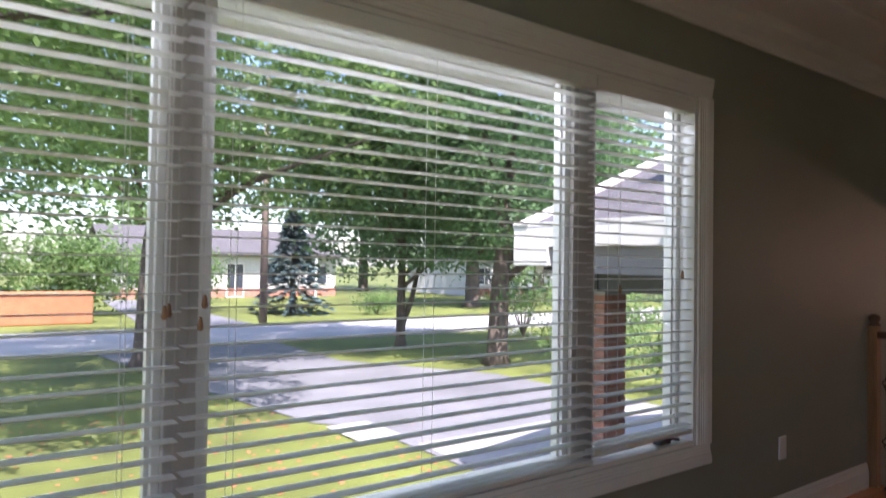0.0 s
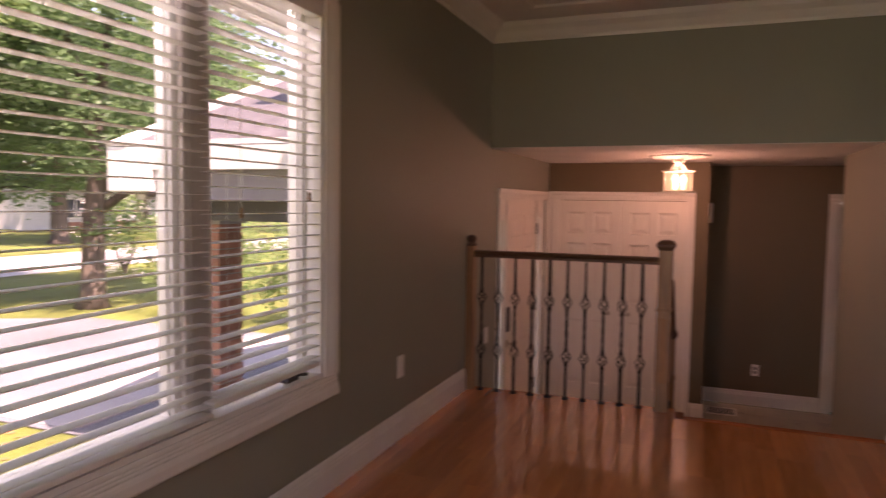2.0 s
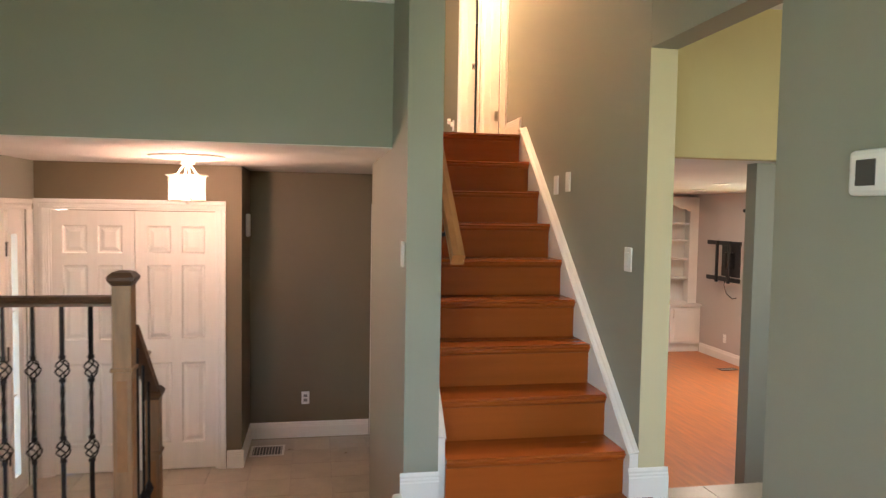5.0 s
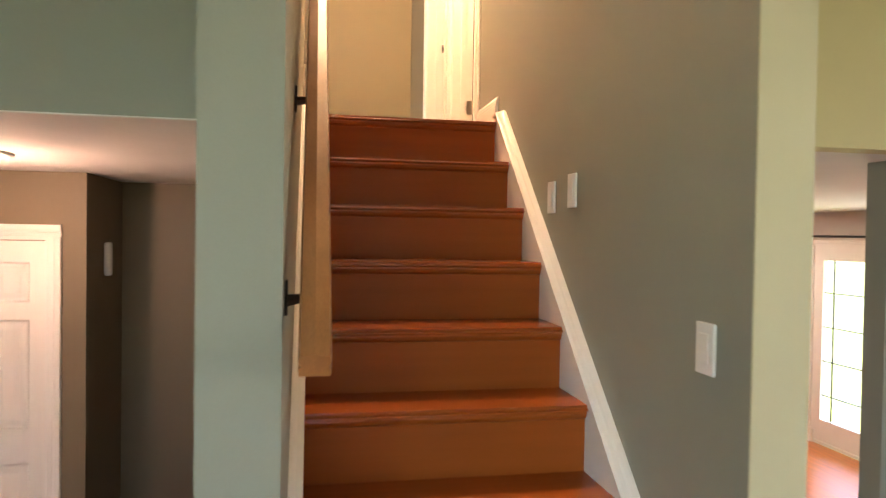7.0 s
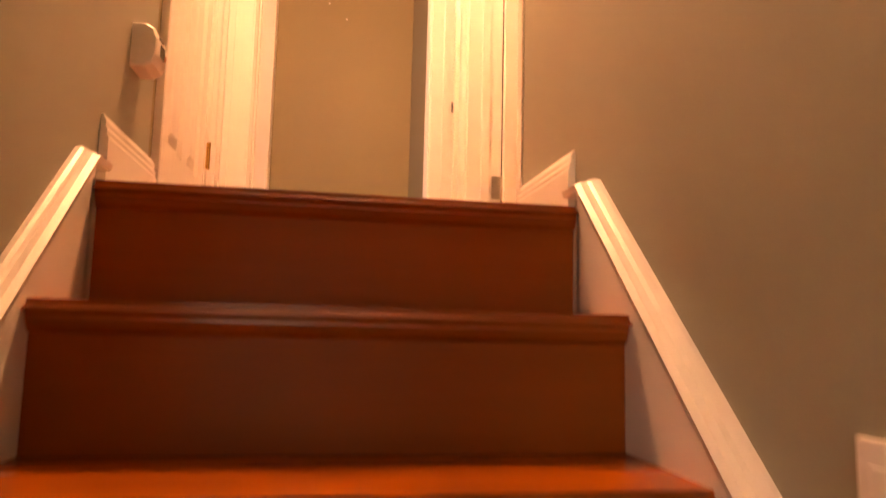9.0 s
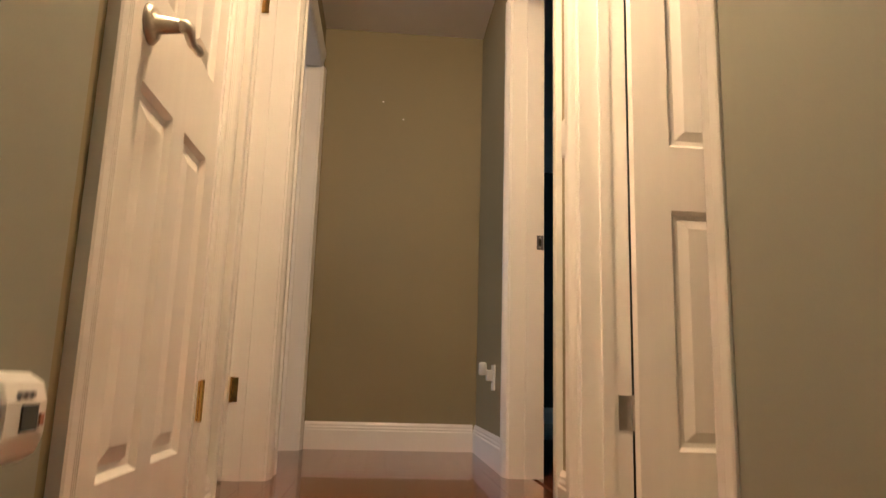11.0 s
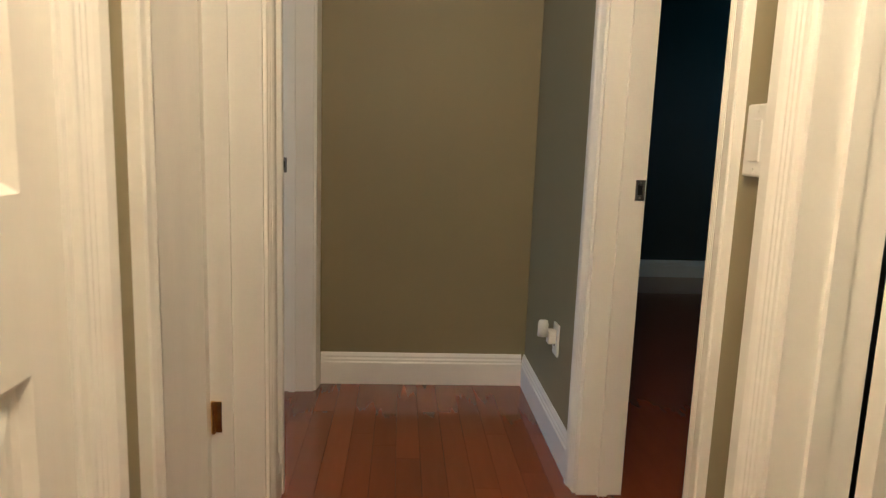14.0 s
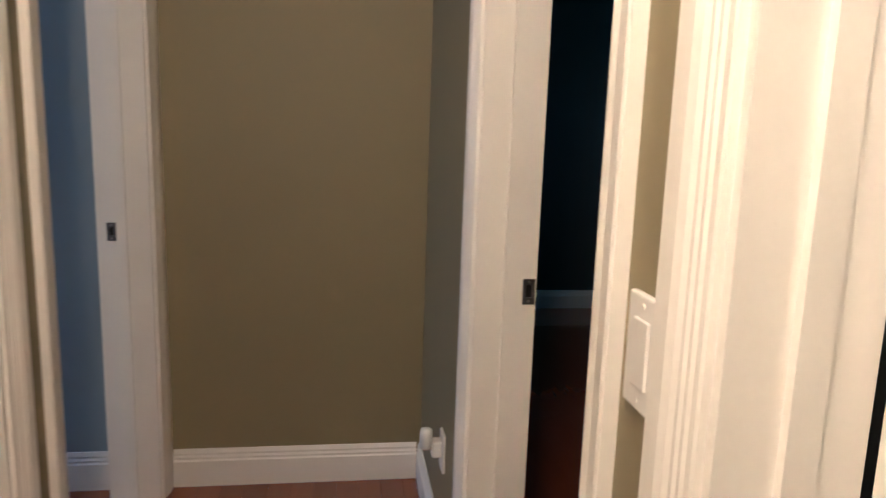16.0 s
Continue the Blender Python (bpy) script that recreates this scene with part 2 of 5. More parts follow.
M["porchbeam"] = mat("shaded_porch_beam", (0.12, 0.12, 0.135), 0.7, vary=0.08, scale=5)
M["shingle"] = mat("grey_shingle", (0.105, 0.10, 0.105), 0.85, vary=0.2, scale=6, bump=0.4, fine=50)
M["orange"] = mat("orange_box_paint", (0.52, 0.19, 0.09), 0.6, vary=0.1, scale=4)
M["winddark"] = mat("dark_window_pane", (0.05, 0.06, 0.08), 0.1, vary=0.1, scale=2)
M["pole"] = mat("weathered_pole", (0.20, 0.15, 0.12), 0.9, vary=0.2, scale=5, bump=0.4, stretch=(4, 4, 0.5))

# ---- mesh helpers ----
def box(bm, x0, x1, y0, y1, z0, z1, bev=0.0):
    r = bmesh.ops.create_cube(bm, size=1.0, matrix=Matrix.LocRotScale(((x0 + x1) / 2, (y0 + y1) / 2, (z0 + z1) / 2), None, (abs(x1 - x0), abs(y1 - y0), abs(z1 - z0))))
    if bev:
        edges = list({e for v in r["verts"] for e in v.link_edges})
        bmesh.ops.bevel(bm, geom=edges, offset=bev, segments=2, affect="EDGES", profile=0.5)


def sweep(bm, prof, a, b, u, v):
    """A closed profile of (du, dv) pairs, run from a to b."""
    a, b, u, v = Vector(a), Vector(b), Vector(u), Vector(v)
    n = len(prof)
    r0 = [bm.verts.new(a + u * p + v * q) for p, q in prof]
    r1 = [bm.verts.new(b + u * p + v * q) for p, q in prof]
    for i in range(n):
        bm.faces.new((r0[i], r0[(i + 1) % n], r1[(i + 1) % n], r1[i]))
    bm.faces.new(r0[::-1])
    bm.faces.new(r1)


def tube(bm, pts, rad, n=6, cap=True):
    """A round bar along points; rad is one radius or one per point."""
    pts = [Vector(p) for p in pts]
    rads = rad if isinstance(rad, (list, tuple)) else [rad] * len(pts)
    rings = []
    for i, p in enumerate(pts):
        d = (pts[min(i + 1, len(pts) - 1)] - pts[max(i - 1, 0)]).normalized()
        s = d.cross(Vector((0.31, 0.95, 0.02)) if abs(d.z) > 0.9 else Vector((0, 0, 1))).normalized()
        t = d.cross(s)
        rings.append([bm.verts.new(p + (s * math.cos(k * 2 * math.pi / n) + t * math.sin(k * 2 * math.pi / n)) * rads[i]) for k in range(n)])
    for r, q in zip(rings, rings[1:]):
        for k in range(n):
            bm.faces.new((r[k], r[(k + 1) % n], q[(k + 1) % n], q[k]))
    if cap:
        bm.faces.new(rings[0][::-1])
        bm.faces.new(rings[-1])


def lathe(bm, prof, centre, n=24, axis="z"):
    """Turn (radius, along) pairs round an axis through centre."""
    c = Vector(centre)
    rings = []
    for r, h in prof:
        ring = []
        for k in range(n):
            a = 2 * math.pi * k / n
            p = Vector((r * math.cos(a), r * math.sin(a), h))
            if axis == "x":
                p = Vector((h, r * math.cos(a), r * math.sin(a)))
            elif axis == "y":
                p = Vector((r * math.sin(a), h, r * math.cos(a)))
            ring.append(bm.verts.new(c + p))
        rings.append(ring)
    for r, q in zip(rings, rings[1:]):
        for k in range(n):
            bm.faces.new((r[k], r[(k + 1) % n], q[(k + 1) % n], q[k]))
    bm.faces.new(rings[0][::-1])
    bm.faces.new(rings[-1])


def hoop(bm, prof, n=24):
    """An open ring: a closed profile of (radius, height) pairs turned round the z axis."""
    rings = [[bm.verts.new((r * math.cos(2 * math.pi * k / n), r * math.sin(2 * math.pi * k / n), h)) for r, h in prof] for k in range(n)]
    m = len(prof)
    for i in range(n):
        a, b = rings[i], rings[(i + 1) % n]
        for j in range(m):
            bm.faces.new((a[j], b[j], b[(j + 1) % m], a[(j + 1) % m]))


def mesh_of(bm, name, material, smooth=False):
    bmesh.ops.recalc_face_normals(bm, faces=bm.faces)
    me = bpy.data.meshes.new(name)
    bm.to_mesh(me)
    bm.free()
    me.materials.append(material)
    if smooth:
        me.polygons.foreach_set("use_smooth", [True] * len(me.polygons))
    return me


def solid(name, bm, material, label="", category="", group="", kind="", smooth=False):
    return tagged(new(name, mesh_of(bm, name, material, smooth)), label, category, group, kind)


def thing(name, at, label, category, group="", rz=0):
    ob = tagged(new(name), label, category, group)
    ob.matrix_world = pose(*at, 0, 0, rz)
    return ob


def part(name, bm, material, parent, label="", smooth=False):
    ob = new(name, mesh_of(bm, name, material, smooth))
    ob.parent = parent
    if label:
        ob["label"] = label
    return ob


def piece(name, me, parent, loc, rz=0):
    ob = new(name, me)
    ob.parent = parent
    ob.location = loc
    ob.rotation_euler = (0, 0, rz)
    return ob


def structure(name, boxes, material, label=""):
    bm = bmesh.new()
    for b in boxes:
        box(bm, *b)
    return solid(name, bm, material, label, kind="structure")


def with_holes(x0, x1, y0, y1, z0, z1, holes, along="y"):
    """Boxes of a wall along y (or x) with rectangular holes (from, to, bottom, top)."""
    out, at = [], (y0 if along == "y" else x0)
    end = y1 if along == "y" else x1
    put = (lambda a, b, c, d: out.append((x0, x1, a, b, c, d))) if along == "y" else (lambda a, b, c, d: out.append((a, b, y0, y1, c, d)))
    for a, b, c, d in sorted(holes):
        if a > at:
            put(at, a, z0, z1)
        if c > z0:
            put(a, b, z0, c)
        if d < z1:
            put(a, b, d, z1)
        at = b
    if at < end:
        put(at, end, z0, z1)
    return out


# ---- plan ----
RISE, RUN = 0.206, 0.224
LAND, TOPC = 9 * RISE, 4.235          # landing floor, upper ceiling
LOW, LOWC = -0.742, 1.628             # lower floor, lower ceiling
CEIL = 2.48
XW, XR, XRO, XS, XSO = -3.458, 0.042, 0.172, -0.873, -1.01
YH, YE, YB = 0.663, 5.10, 3.286       # header plane, hall end, foyer back
XH = 0.055                            # right wall of the upper hall
A_, B_, C_ = (2.335, 2.935), (3.17, 3.981), (4.215, 5.0)
D_, E_ = (3.385, 4.15), (2.385, 3.135)
DH = 2.10
WY0, WY1, WZ0, WZ1 = -4.64, -1.625, 0.50, 2.04   # big window opening

# living room walls
# first hole is made up, out of view, to seat the side fill
structure("wall_window", with_holes(XW - 0.16, XW, -6.6, 2.605, LOW, CEIL + 0.2, [(-6.25, -5.05, 0.55, 2.15), (WY0, WY1, WZ0, WZ1), (0.92, 2.46, LOW, 1.27)]), M["sage"])
# the hole in the back wall is invented for the fill lamp
structure("wall_back", with_holes(XW, XR, -6.6, -6.5, 0, CEIL, [(-3.0, -0.8, 0.5, 2.15)], "x"), M["sage"])
structure("wall_right", [(XR, XRO, -6.6, -0.91, -0.05, CEIL), (XR, XRO, -0.91, -0.035, 2.04, CEIL)], M["sage"])
structure("wall_kitchen_jamb", [(XR + 0.001, XRO, -0.035, -0.031, -0.01, 2.04)], M["cream"])
structure("wall_stair_right", [(XR, XRO, -0.031, 1.9, LOW, TOPC)] + [(XR, XRO, 1.9, 3.4, LOW, LAND - 0.23), (XR, XRO, 1.9, 2.345, LAND - 0.002, TOPC)], M["sage"])
structure("wall_stair_left", [(XSO - 0.018, XS, 0.052, 1.96, LOW, TOPC), (XSO, XS, 1.96, 2.1, LOWC, TOPC), (XSO, XS, 2.1, 2.235, LAND, TOPC)], M["sage"])
structure("wall_header", [(XW, XSO, YH, YH + 0.1, LOWC, TOPC)], M["sage"])
structure("wall_stairwell_front", [(XS, XR, -0.1, 0.0, CEIL, TOPC)], M["sage"])
structure("ceiling_living", [(XW, XR, -6.5, -0.1, CEIL, CEIL + 0.1), (XW, XSO, -0.1, YH, CEIL, CEIL + 0.1), (XSO, XR, -0.1, 0.0, CEIL, CEIL + 0.002)], M["ceil"])
# foyer walls
structure("wall_foyer_back", with_holes(-1.984, XR, YB, YB + 0.1, LOW, LOWC, [(-0.86, -0.10, LOW, LOW + 2.03)], "x"), M["brown"])
structure("wall_closet_front", with_holes(XW, -1.984, 2.605, 2.70, LOW, LOWC, [(-3.36, -2.17, LOW, 1.285)], "x"), M["brown"])
structure("wall_closet_side", [(-2.08, -1.984, 2.70, YB + 0.1, LOW, LOWC)], M["brown"])
structure("wall_closet_back", [(XW, -2.08, YB, YB + 0.1, LOW, LOWC)], M["brown"])
structure("ceiling_foyer", [(XW, XSO, YH + 0.1, YB, LOWC, LOWC + 0.02), (XSO, XR, 1.96, YB, LOWC, LOWC + 0.02), (XW, XSO, YH, YH + 0.1, LOWC - 0.004, LOWC)], M["ceil"])
# kitchen and family room
structure("wall_kitchen_bulkhead", [(XRO, 4.28, YH, YH + 0.1, LOWC, CEIL)], M["yellow"])
structure("wall_kitchen_partition", [(1.24, 4.28, 0.9, 1.0, LOW, LOWC)], M["sage"])
structure("wall_kitchen_back", [(XRO, 4.38, -6.6, -6.5, 0, CEIL)], M["yellow"])
# window hole made up to go with the kitchen fill
structure("wall_kitchen_side", with_holes(4.28, 4.38, -6.5, YH, LOW, CEIL, [(-3.2, -1.6, 0.95, 2.05)]), M["yellow"])
structure("ceiling_kitchen", [(XRO, 4.28, -6.5, YH, CEIL, CEIL + 0.1)], M["ceil"])
structure("wall_family_side", with_holes(4.28, 4.38, YH, 6.9, LOW, LOWC, [(2.93, 5.03, LOW, LOW + 2.05)]), M["greige"])
structure("wall_family_end", [(XRO, 4.38, 6.9, 7.0, LOW, LOWC)], M["greige"])
structure("wall_family_inner", [(XRO, XRO + 0.05, YH + 0.1, 6.9, LOW, LOWC)], M["greige"])
structure("ceiling_family", [(XRO, 4.28, YH + 0.1, 6.9, LOWC, LOWC + 0.03)], M["ceil"])
# added slab outside the patio door, out of view, keeps sun off the floor
structure("eave_family", [(4.38, 6.1, YH, 6.9, LOWC + 0.1, LOWC + 0.2)], M["trim"])
# upper hall
structure("wall_hall_right", with_holes(XH, XRO + 0.013, 2.345, YE, LAND, TOPC, [(*E_, LAND, LAND + DH), (*D_, LAND, LAND + DH)]), M["olive"])
structure("wall_hall_left", with_holes(XSO, XS, 2.235, YE, LAND, TOPC, [(*A_, LAND, LAND + DH), (*B_, LAND, LAND + DH), (*C_, LAND, LAND + DH)]), M["olive"])
structure("wall_hall_end", [(XSO, XRO + 0.013, YE, YE + 0.1, LAND, TOPC)], M["olive"])
structure("ceiling_hall", [(XSO, XRO, -0.1, YE, TOPC, TOPC + 0.1)], M["ceil"])
structure("floor_slab_upper", [(XW, XSO, YH + 0.1, 5.2, LOWC + 0.02, LAND - 0.02), (XSO, XR, 2.1, 5.2, LOWC + 0.02, LAND - 0.03), (XRO, 4.38, YH + 0.1, 7.76, LOWC + 0.03, LAND - 0.02)], M["subfloor"])
# unseen roofs over the two storeys, eaves set to cast shade on the porch
structure("roof_living", [(XW - 0.55, 4.9, -7.1, YH, CEIL + 0.22, CEIL + 0.36)], M["shingle"])
structure("roof_upper", [(-4.5, 4.9, YH, 7.9, TOPC + 0.12, TOPC + 0.26)], M["shingle"])
structure("wall_upper_outside", [(XW - 0.16, XSO, YH + 0.1, YH + 0.2, LOWC + 0.2, TOPC + 0.11), (XW - 0.16, XW, YH + 0.2, 2.98, LAND, TOPC + 0.11)], M["siding"])
# rooms off the hall
structure("wall_blue_room_end", [(-4.2, XSO, YE, YE + 0.1, LAND, TOPC)], M["blue"])
structure("wall_blue_room_side", with_holes(-4.3, -4.2, 4.08, YE + 0.1, LAND, TOPC, [(4.2, 4.9, LAND + 0.9, LAND + 2.0)]), M["blue"])
structure("wall_left_rooms", [(-4.2, XSO, 4.05, 4.11, LAND, TOPC), (-4.2, XSO, 2.98, 3.06, LAND, TOPC), (-4.3, -4.2, 2.98, 4.08, LAND, TOPC)], M["blue"])
# the small high hole is invented, only for the teal fill lamp
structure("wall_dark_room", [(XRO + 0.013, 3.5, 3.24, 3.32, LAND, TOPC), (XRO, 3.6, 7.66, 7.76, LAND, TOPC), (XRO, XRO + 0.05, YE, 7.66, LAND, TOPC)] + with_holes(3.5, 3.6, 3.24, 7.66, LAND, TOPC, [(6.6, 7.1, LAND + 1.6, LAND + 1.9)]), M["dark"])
structure("wall_right_room", [(XRO, 2.0, 2.12, 2.2, LAND, TOPC), (1.92, 2.0, 2.2, 3.24, LAND, TOPC)], M["sage"])
structure("ceiling_rooms", [(-4.3, XSO, 2.98, YE + 0.1, TOPC, TOPC + 0.1), (XRO, 3.6, 2.12, 7.76, TOPC, TOPC + 0.1)], M["ceil"])

# floors
structure("floor_living", [(XW, 0.11, -6.5, 0.09, -0.06, -0.012), (XW, -2.08, 0.09, 0.24, -0.25, -0.012)], M["subfloor"])
structure("floor_kitchen", [(0.11, 4.28, -6.5, 0.062, -0.06, -0.010)], M["grout"])
structure("floor_foyer", [(XW, XR, 0.1, YB, LOW - 0.1, LOW - 0.008)], M["grout"])
structure("floor_family", [(XRO, 4.28, 0.0, 6.9, LOW - 0.1, LOW)], M["roomwood"])
structure("floor_hall", [(XSO, XRO, 1.86, YE, LAND - 0.03, LAND - 0.012)], M["subfloor"])
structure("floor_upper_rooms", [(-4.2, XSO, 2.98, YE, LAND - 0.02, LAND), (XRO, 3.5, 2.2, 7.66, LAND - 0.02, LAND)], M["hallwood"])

# ---- baseboards, casings, crown ----
BASE = [(0, 0), (0.016, 0), (0.016, 0.098), (0.012, 0.104), (0.013, 0.112), (0.009, 0.120), (0.010, 0.128), (0.004, 0.142), (0, 0.142)]
CROWN = [(0, 0), (0.010, 0), (0.014, 0.018), (0.028, 0.03), (0.05, 0.062), (0.085, 0.088), (0.092, 0.106), (0.10, 0.12), (0, 0.12)]
CASE = [(0, 0), (0, 0.008), (0.003, 0.010), (0.010, 0.0105), (0.0125, 0.008), (0.016, 0.0115), (0.020, 0.012), (0.0225, 0.0095), (0.026, 0.013), (0.030, 0.0135), (0.0325, 0.011), (0.038, 0.0155), (0.047, 0.019), (0.070, 0.0205), (0.075, 0.018), (0.075, 0)]


def baseboard(a, b, out, name="baseboard"):
    bm = bmesh.new()
    sweep(bm, BASE, a, b, out, (0, 0, 1))
    return solid(name, bm, M["trim"], kind="structure")


def crown(a, b, out):
    bm = bmesh.new()
    sweep(bm, CROWN, a, b, out, (0, 0, 1))
    return solid("crown_moulding", bm, M["trim"], kind="structure")


def casing(name, axis, plane, lo, hi, z0, z1, out, legs=(True, True), w=0.075):
    """Door or window trim round an opening in the wall plane (axis x or y), facing out (+1 or -1)."""
    s = w / 0.075
    n = Vector((out, 0, 0)) if axis == "x" else Vector((0, out, 0))
    along = Vector((0, 1, 0)) if axis == "x" else Vector((1, 0, 0))
    at = lambda t, z: (Vector((plane, t, z)) if axis == "x" else Vector((t, plane, z)))
    prof = [(p * s, q) for p, q in CASE]
    parent = tagged(new(name), kind="structure")
    if legs[0]:
        bm = bmesh.new()
        sweep(bm, prof, at(lo, z0), at(lo, z1), -along, n)
        part("leg", bm, M["trim"], parent)
    if legs[1]:
        bm = bmesh.new()
        sweep(bm, prof, at(hi, z0), at(hi, z1), along, n)
        part("leg", bm, M["trim"], parent)
    bm = bmesh.new()
    sweep(bm, prof, at(lo - (w if legs[0] else 0), z1), at(hi + (w if legs[1] else 0), z1), Vector((0, 0, 1)), n)
    part("head", bm, M["trim"], parent)
    return parent


def jamb(name, axis, p0, p1, lo, hi, z0, z1, stop=None):
    """The lining of an opening through a wall from plane p0 to p1."""
    parent = tagged(new(name), kind="structure")
    t = 0.012
    for a, b, c, d, nm in ((lo - 0.002, lo + t, z0, z1, "side"), (hi - t, hi + 0.002, z0, z1, "side"), (lo + t, hi - t, z1 - t, z1 + 0.002, "top")):
        bm = bmesh.new()
        box(bm, p0, p1, a, b, c, d) if axis == "x" else box(bm, a, b, p0, p1, c, d)
        if stop is not None and nm == "side":
            s0, s1 = (b, b + 0.010) if a < lo else (a - 0.010, a)
            box(bm, stop, stop + 0.03, s0, s1, c, d) if axis == "x" else box(bm, s0, s1, stop, stop + 0.03, c, d)
        part(nm, bm, M["trim"], parent)
    return parent


baseboard((XW, -6.5, 0), (XW, 0.14, 0), (1, 0, 0), "baseboard_window_wall")
baseboard((XW, -6.5, 0), (XR, -6.5, 0), (0, 1, 0), "baseboard_back")
baseboard((XR, -6.5, 0), (XR, -0.926, 0), (-1, 0, 0), "baseboard_right")
baseboard((XR - 0.016, -0.91, 0), (XRO, -0.91, 0), (0, 1, 0), "baseboard_opening")
baseboard((XR - 0.05, -0.035, 0), (XRO + 0.016, -0.035, 0), (0, -1, 0), "baseboard_jamb")
baseboard((XSO - 0.034, 0.052, 0), (XS + 0.004, 0.052, 0), (0, -1, 0), "baseboard_pillar")
baseboard((-1.984, YB, LOW), (-0.935, YB, LOW), (0, -1, 0), "baseboard_foyer")
baseboard((-1.984, 2.62, LOW), (-1.984, YB - 0.016, LOW), (1, 0, 0), "baseboard_closet_side")
baseboard((-2.095, 2.605, LOW), (-1.968, 2.605, LOW), (0, -1, 0), "baseboard_closet")
baseboard((4.28, 4.94, LOW), (4.28, 6.45, LOW), (-1, 0, 0), "baseboard_family")
CW = 0.075                            # width of the hall's door casings
for x, o, segs in ((XS, 1, ((1.90, A_[0] - CW), (A_[1] + CW, B_[0] - CW), (B_[1] + CW, C_[0] - CW))), (XR, -1, ((1.92, E_[0] - CW),)), (XH, -1, ((E_[1] + CW, D_[0] - CW), (D_[1] + CW, YE)))):
    for a, b in segs:
        baseboard((x, a, LAND), (x, b, LAND), (o, 0, 0), "baseboard_hall")
baseboard((XS + 0.021, YE, LAND), (XH - 0.016, YE, LAND), (0, -1, 0), "baseboard_hall_end")
baseboard((-4.2, YE, LAND), (XSO, YE, LAND), (0, -1, 0), "baseboard_blue_room")
baseboard((XRO, 7.66, LAND), (3.5, 7.66, LAND), (0, -1, 0), "baseboard_dark_room")
ZC = CEIL - 0.12
crown((XW, -6.5, ZC), (XW, YH, ZC), (1, 0, 0))
crown((XW, YH, ZC), (XSO, YH, ZC), (0, -1, 0))
crown((XSO, 0.052, ZC), (XSO, YH, ZC), (-1, 0, 0))
crown((XR, -6.5, ZC), (XR, -0.06, ZC), (-1, 0, 0))
crown((XSO - 0.1, 0.052, ZC), (XSO + 0.05, 0.052, ZC), (0, -1, 0))
# flat picture-frame moulding planted on the living room ceiling
bm = bmesh.new()
for a, b, u in (((-3.1, 0.28, CEIL), (-1.35, 0.28, CEIL), (0, -1, 0)), ((-3.1, -5.9, CEIL), (-3.1, 0.28, CEIL), (1, 0, 0)), ((-1.35, -5.9, CEIL), (-1.35, 0.28, CEIL), (-1, 0, 0))):
    sweep(bm, [(0, 0), (0.012, -0.012), (0.03, -0.016), (0.04, -0.008), (0.04, 0)], a, b, u, (0, 0, 1))
solid("ceiling_trim_frame", bm, M["trim"], kind="structure")

casing("trim_front_door", "x", XW, 0.92, 2.46, LOW, 1.27, 1, w=0.075)
casing("trim_closet", "y", 2.605, -3.36, -2.17, LOW, 1.285, -1, w=0.068)
bm = bmesh.new()
box(bm, XW, -3.425, 2.590, 2.6045, LOW, 1.353, 0.002)
solid("trim_closet_corner", bm, M["trim"], kind="structure")
casing("trim_basement_door", "y", YB, -0.86, -0.10, LOW, LOW + 2.03, -1, w=0.07)
casing("trim_patio_door", "x", 4.28, 2.93, 5.03, LOW, LOW + 2.05, -1, w=0.08)
for nm, x, o, rng in (("trim_door_a", XS, 1, A_), ("trim_door_b", XS, 1, B_), ("trim_door_c", XS, 1, C_), ("trim_door_d", XH, -1, D_), ("trim_door_e", XH, -1, E_)):
    casing(nm, "x", x, rng[0], rng[1], LAND, LAND + DH, o, legs=(True, nm != "trim_door_c"), w=CW)
bm = bmesh.new()
sweep(bm, [(0, 0), (0, 0.012), (0.02, 0.013), (0.05, 0.02), (0.075, 0.02), (0.0995, 0.018), (0.0995, 0)], (XS, C_[1], LAND), (XS, C_[1], LAND + DH), (0, 1, 0), (1, 0, 0))
solid("trim_door_c_far", bm, M["trim"], kind="structure")
jamb("door_frame_a", "x", XSO, XS, *A_, LAND, LAND + DH)
jamb("door_frame_b", "x", XSO - 0.045, XS, *B_, LAND, LAND + DH, stop=-0.986)
jamb("door_frame_c", "x", XSO - 0.03, XS, *C_, LAND, LAND + DH, stop=-0.975)
jamb("door_frame_d", "x", XH, 0.198, *D_, LAND, LAND + DH, stop=0.12)
jamb("door_frame_e", "x", XH, 0.190, *E_, LAND, LAND + DH, stop=0.11)
jamb("door_frame_basement", "y", YB, YB + 0.1, -0.86, -0.10, LOW, LOW + 2.03)
jamb("door_frame_closet", "y", 2.605, 2.70, -3.36, -2.17, LOW, 1.285)

# ---- stairs ----
stairs = tagged(new("staircase"), "reddish cherry wood staircase of nine steps with white stringers", "staircase")
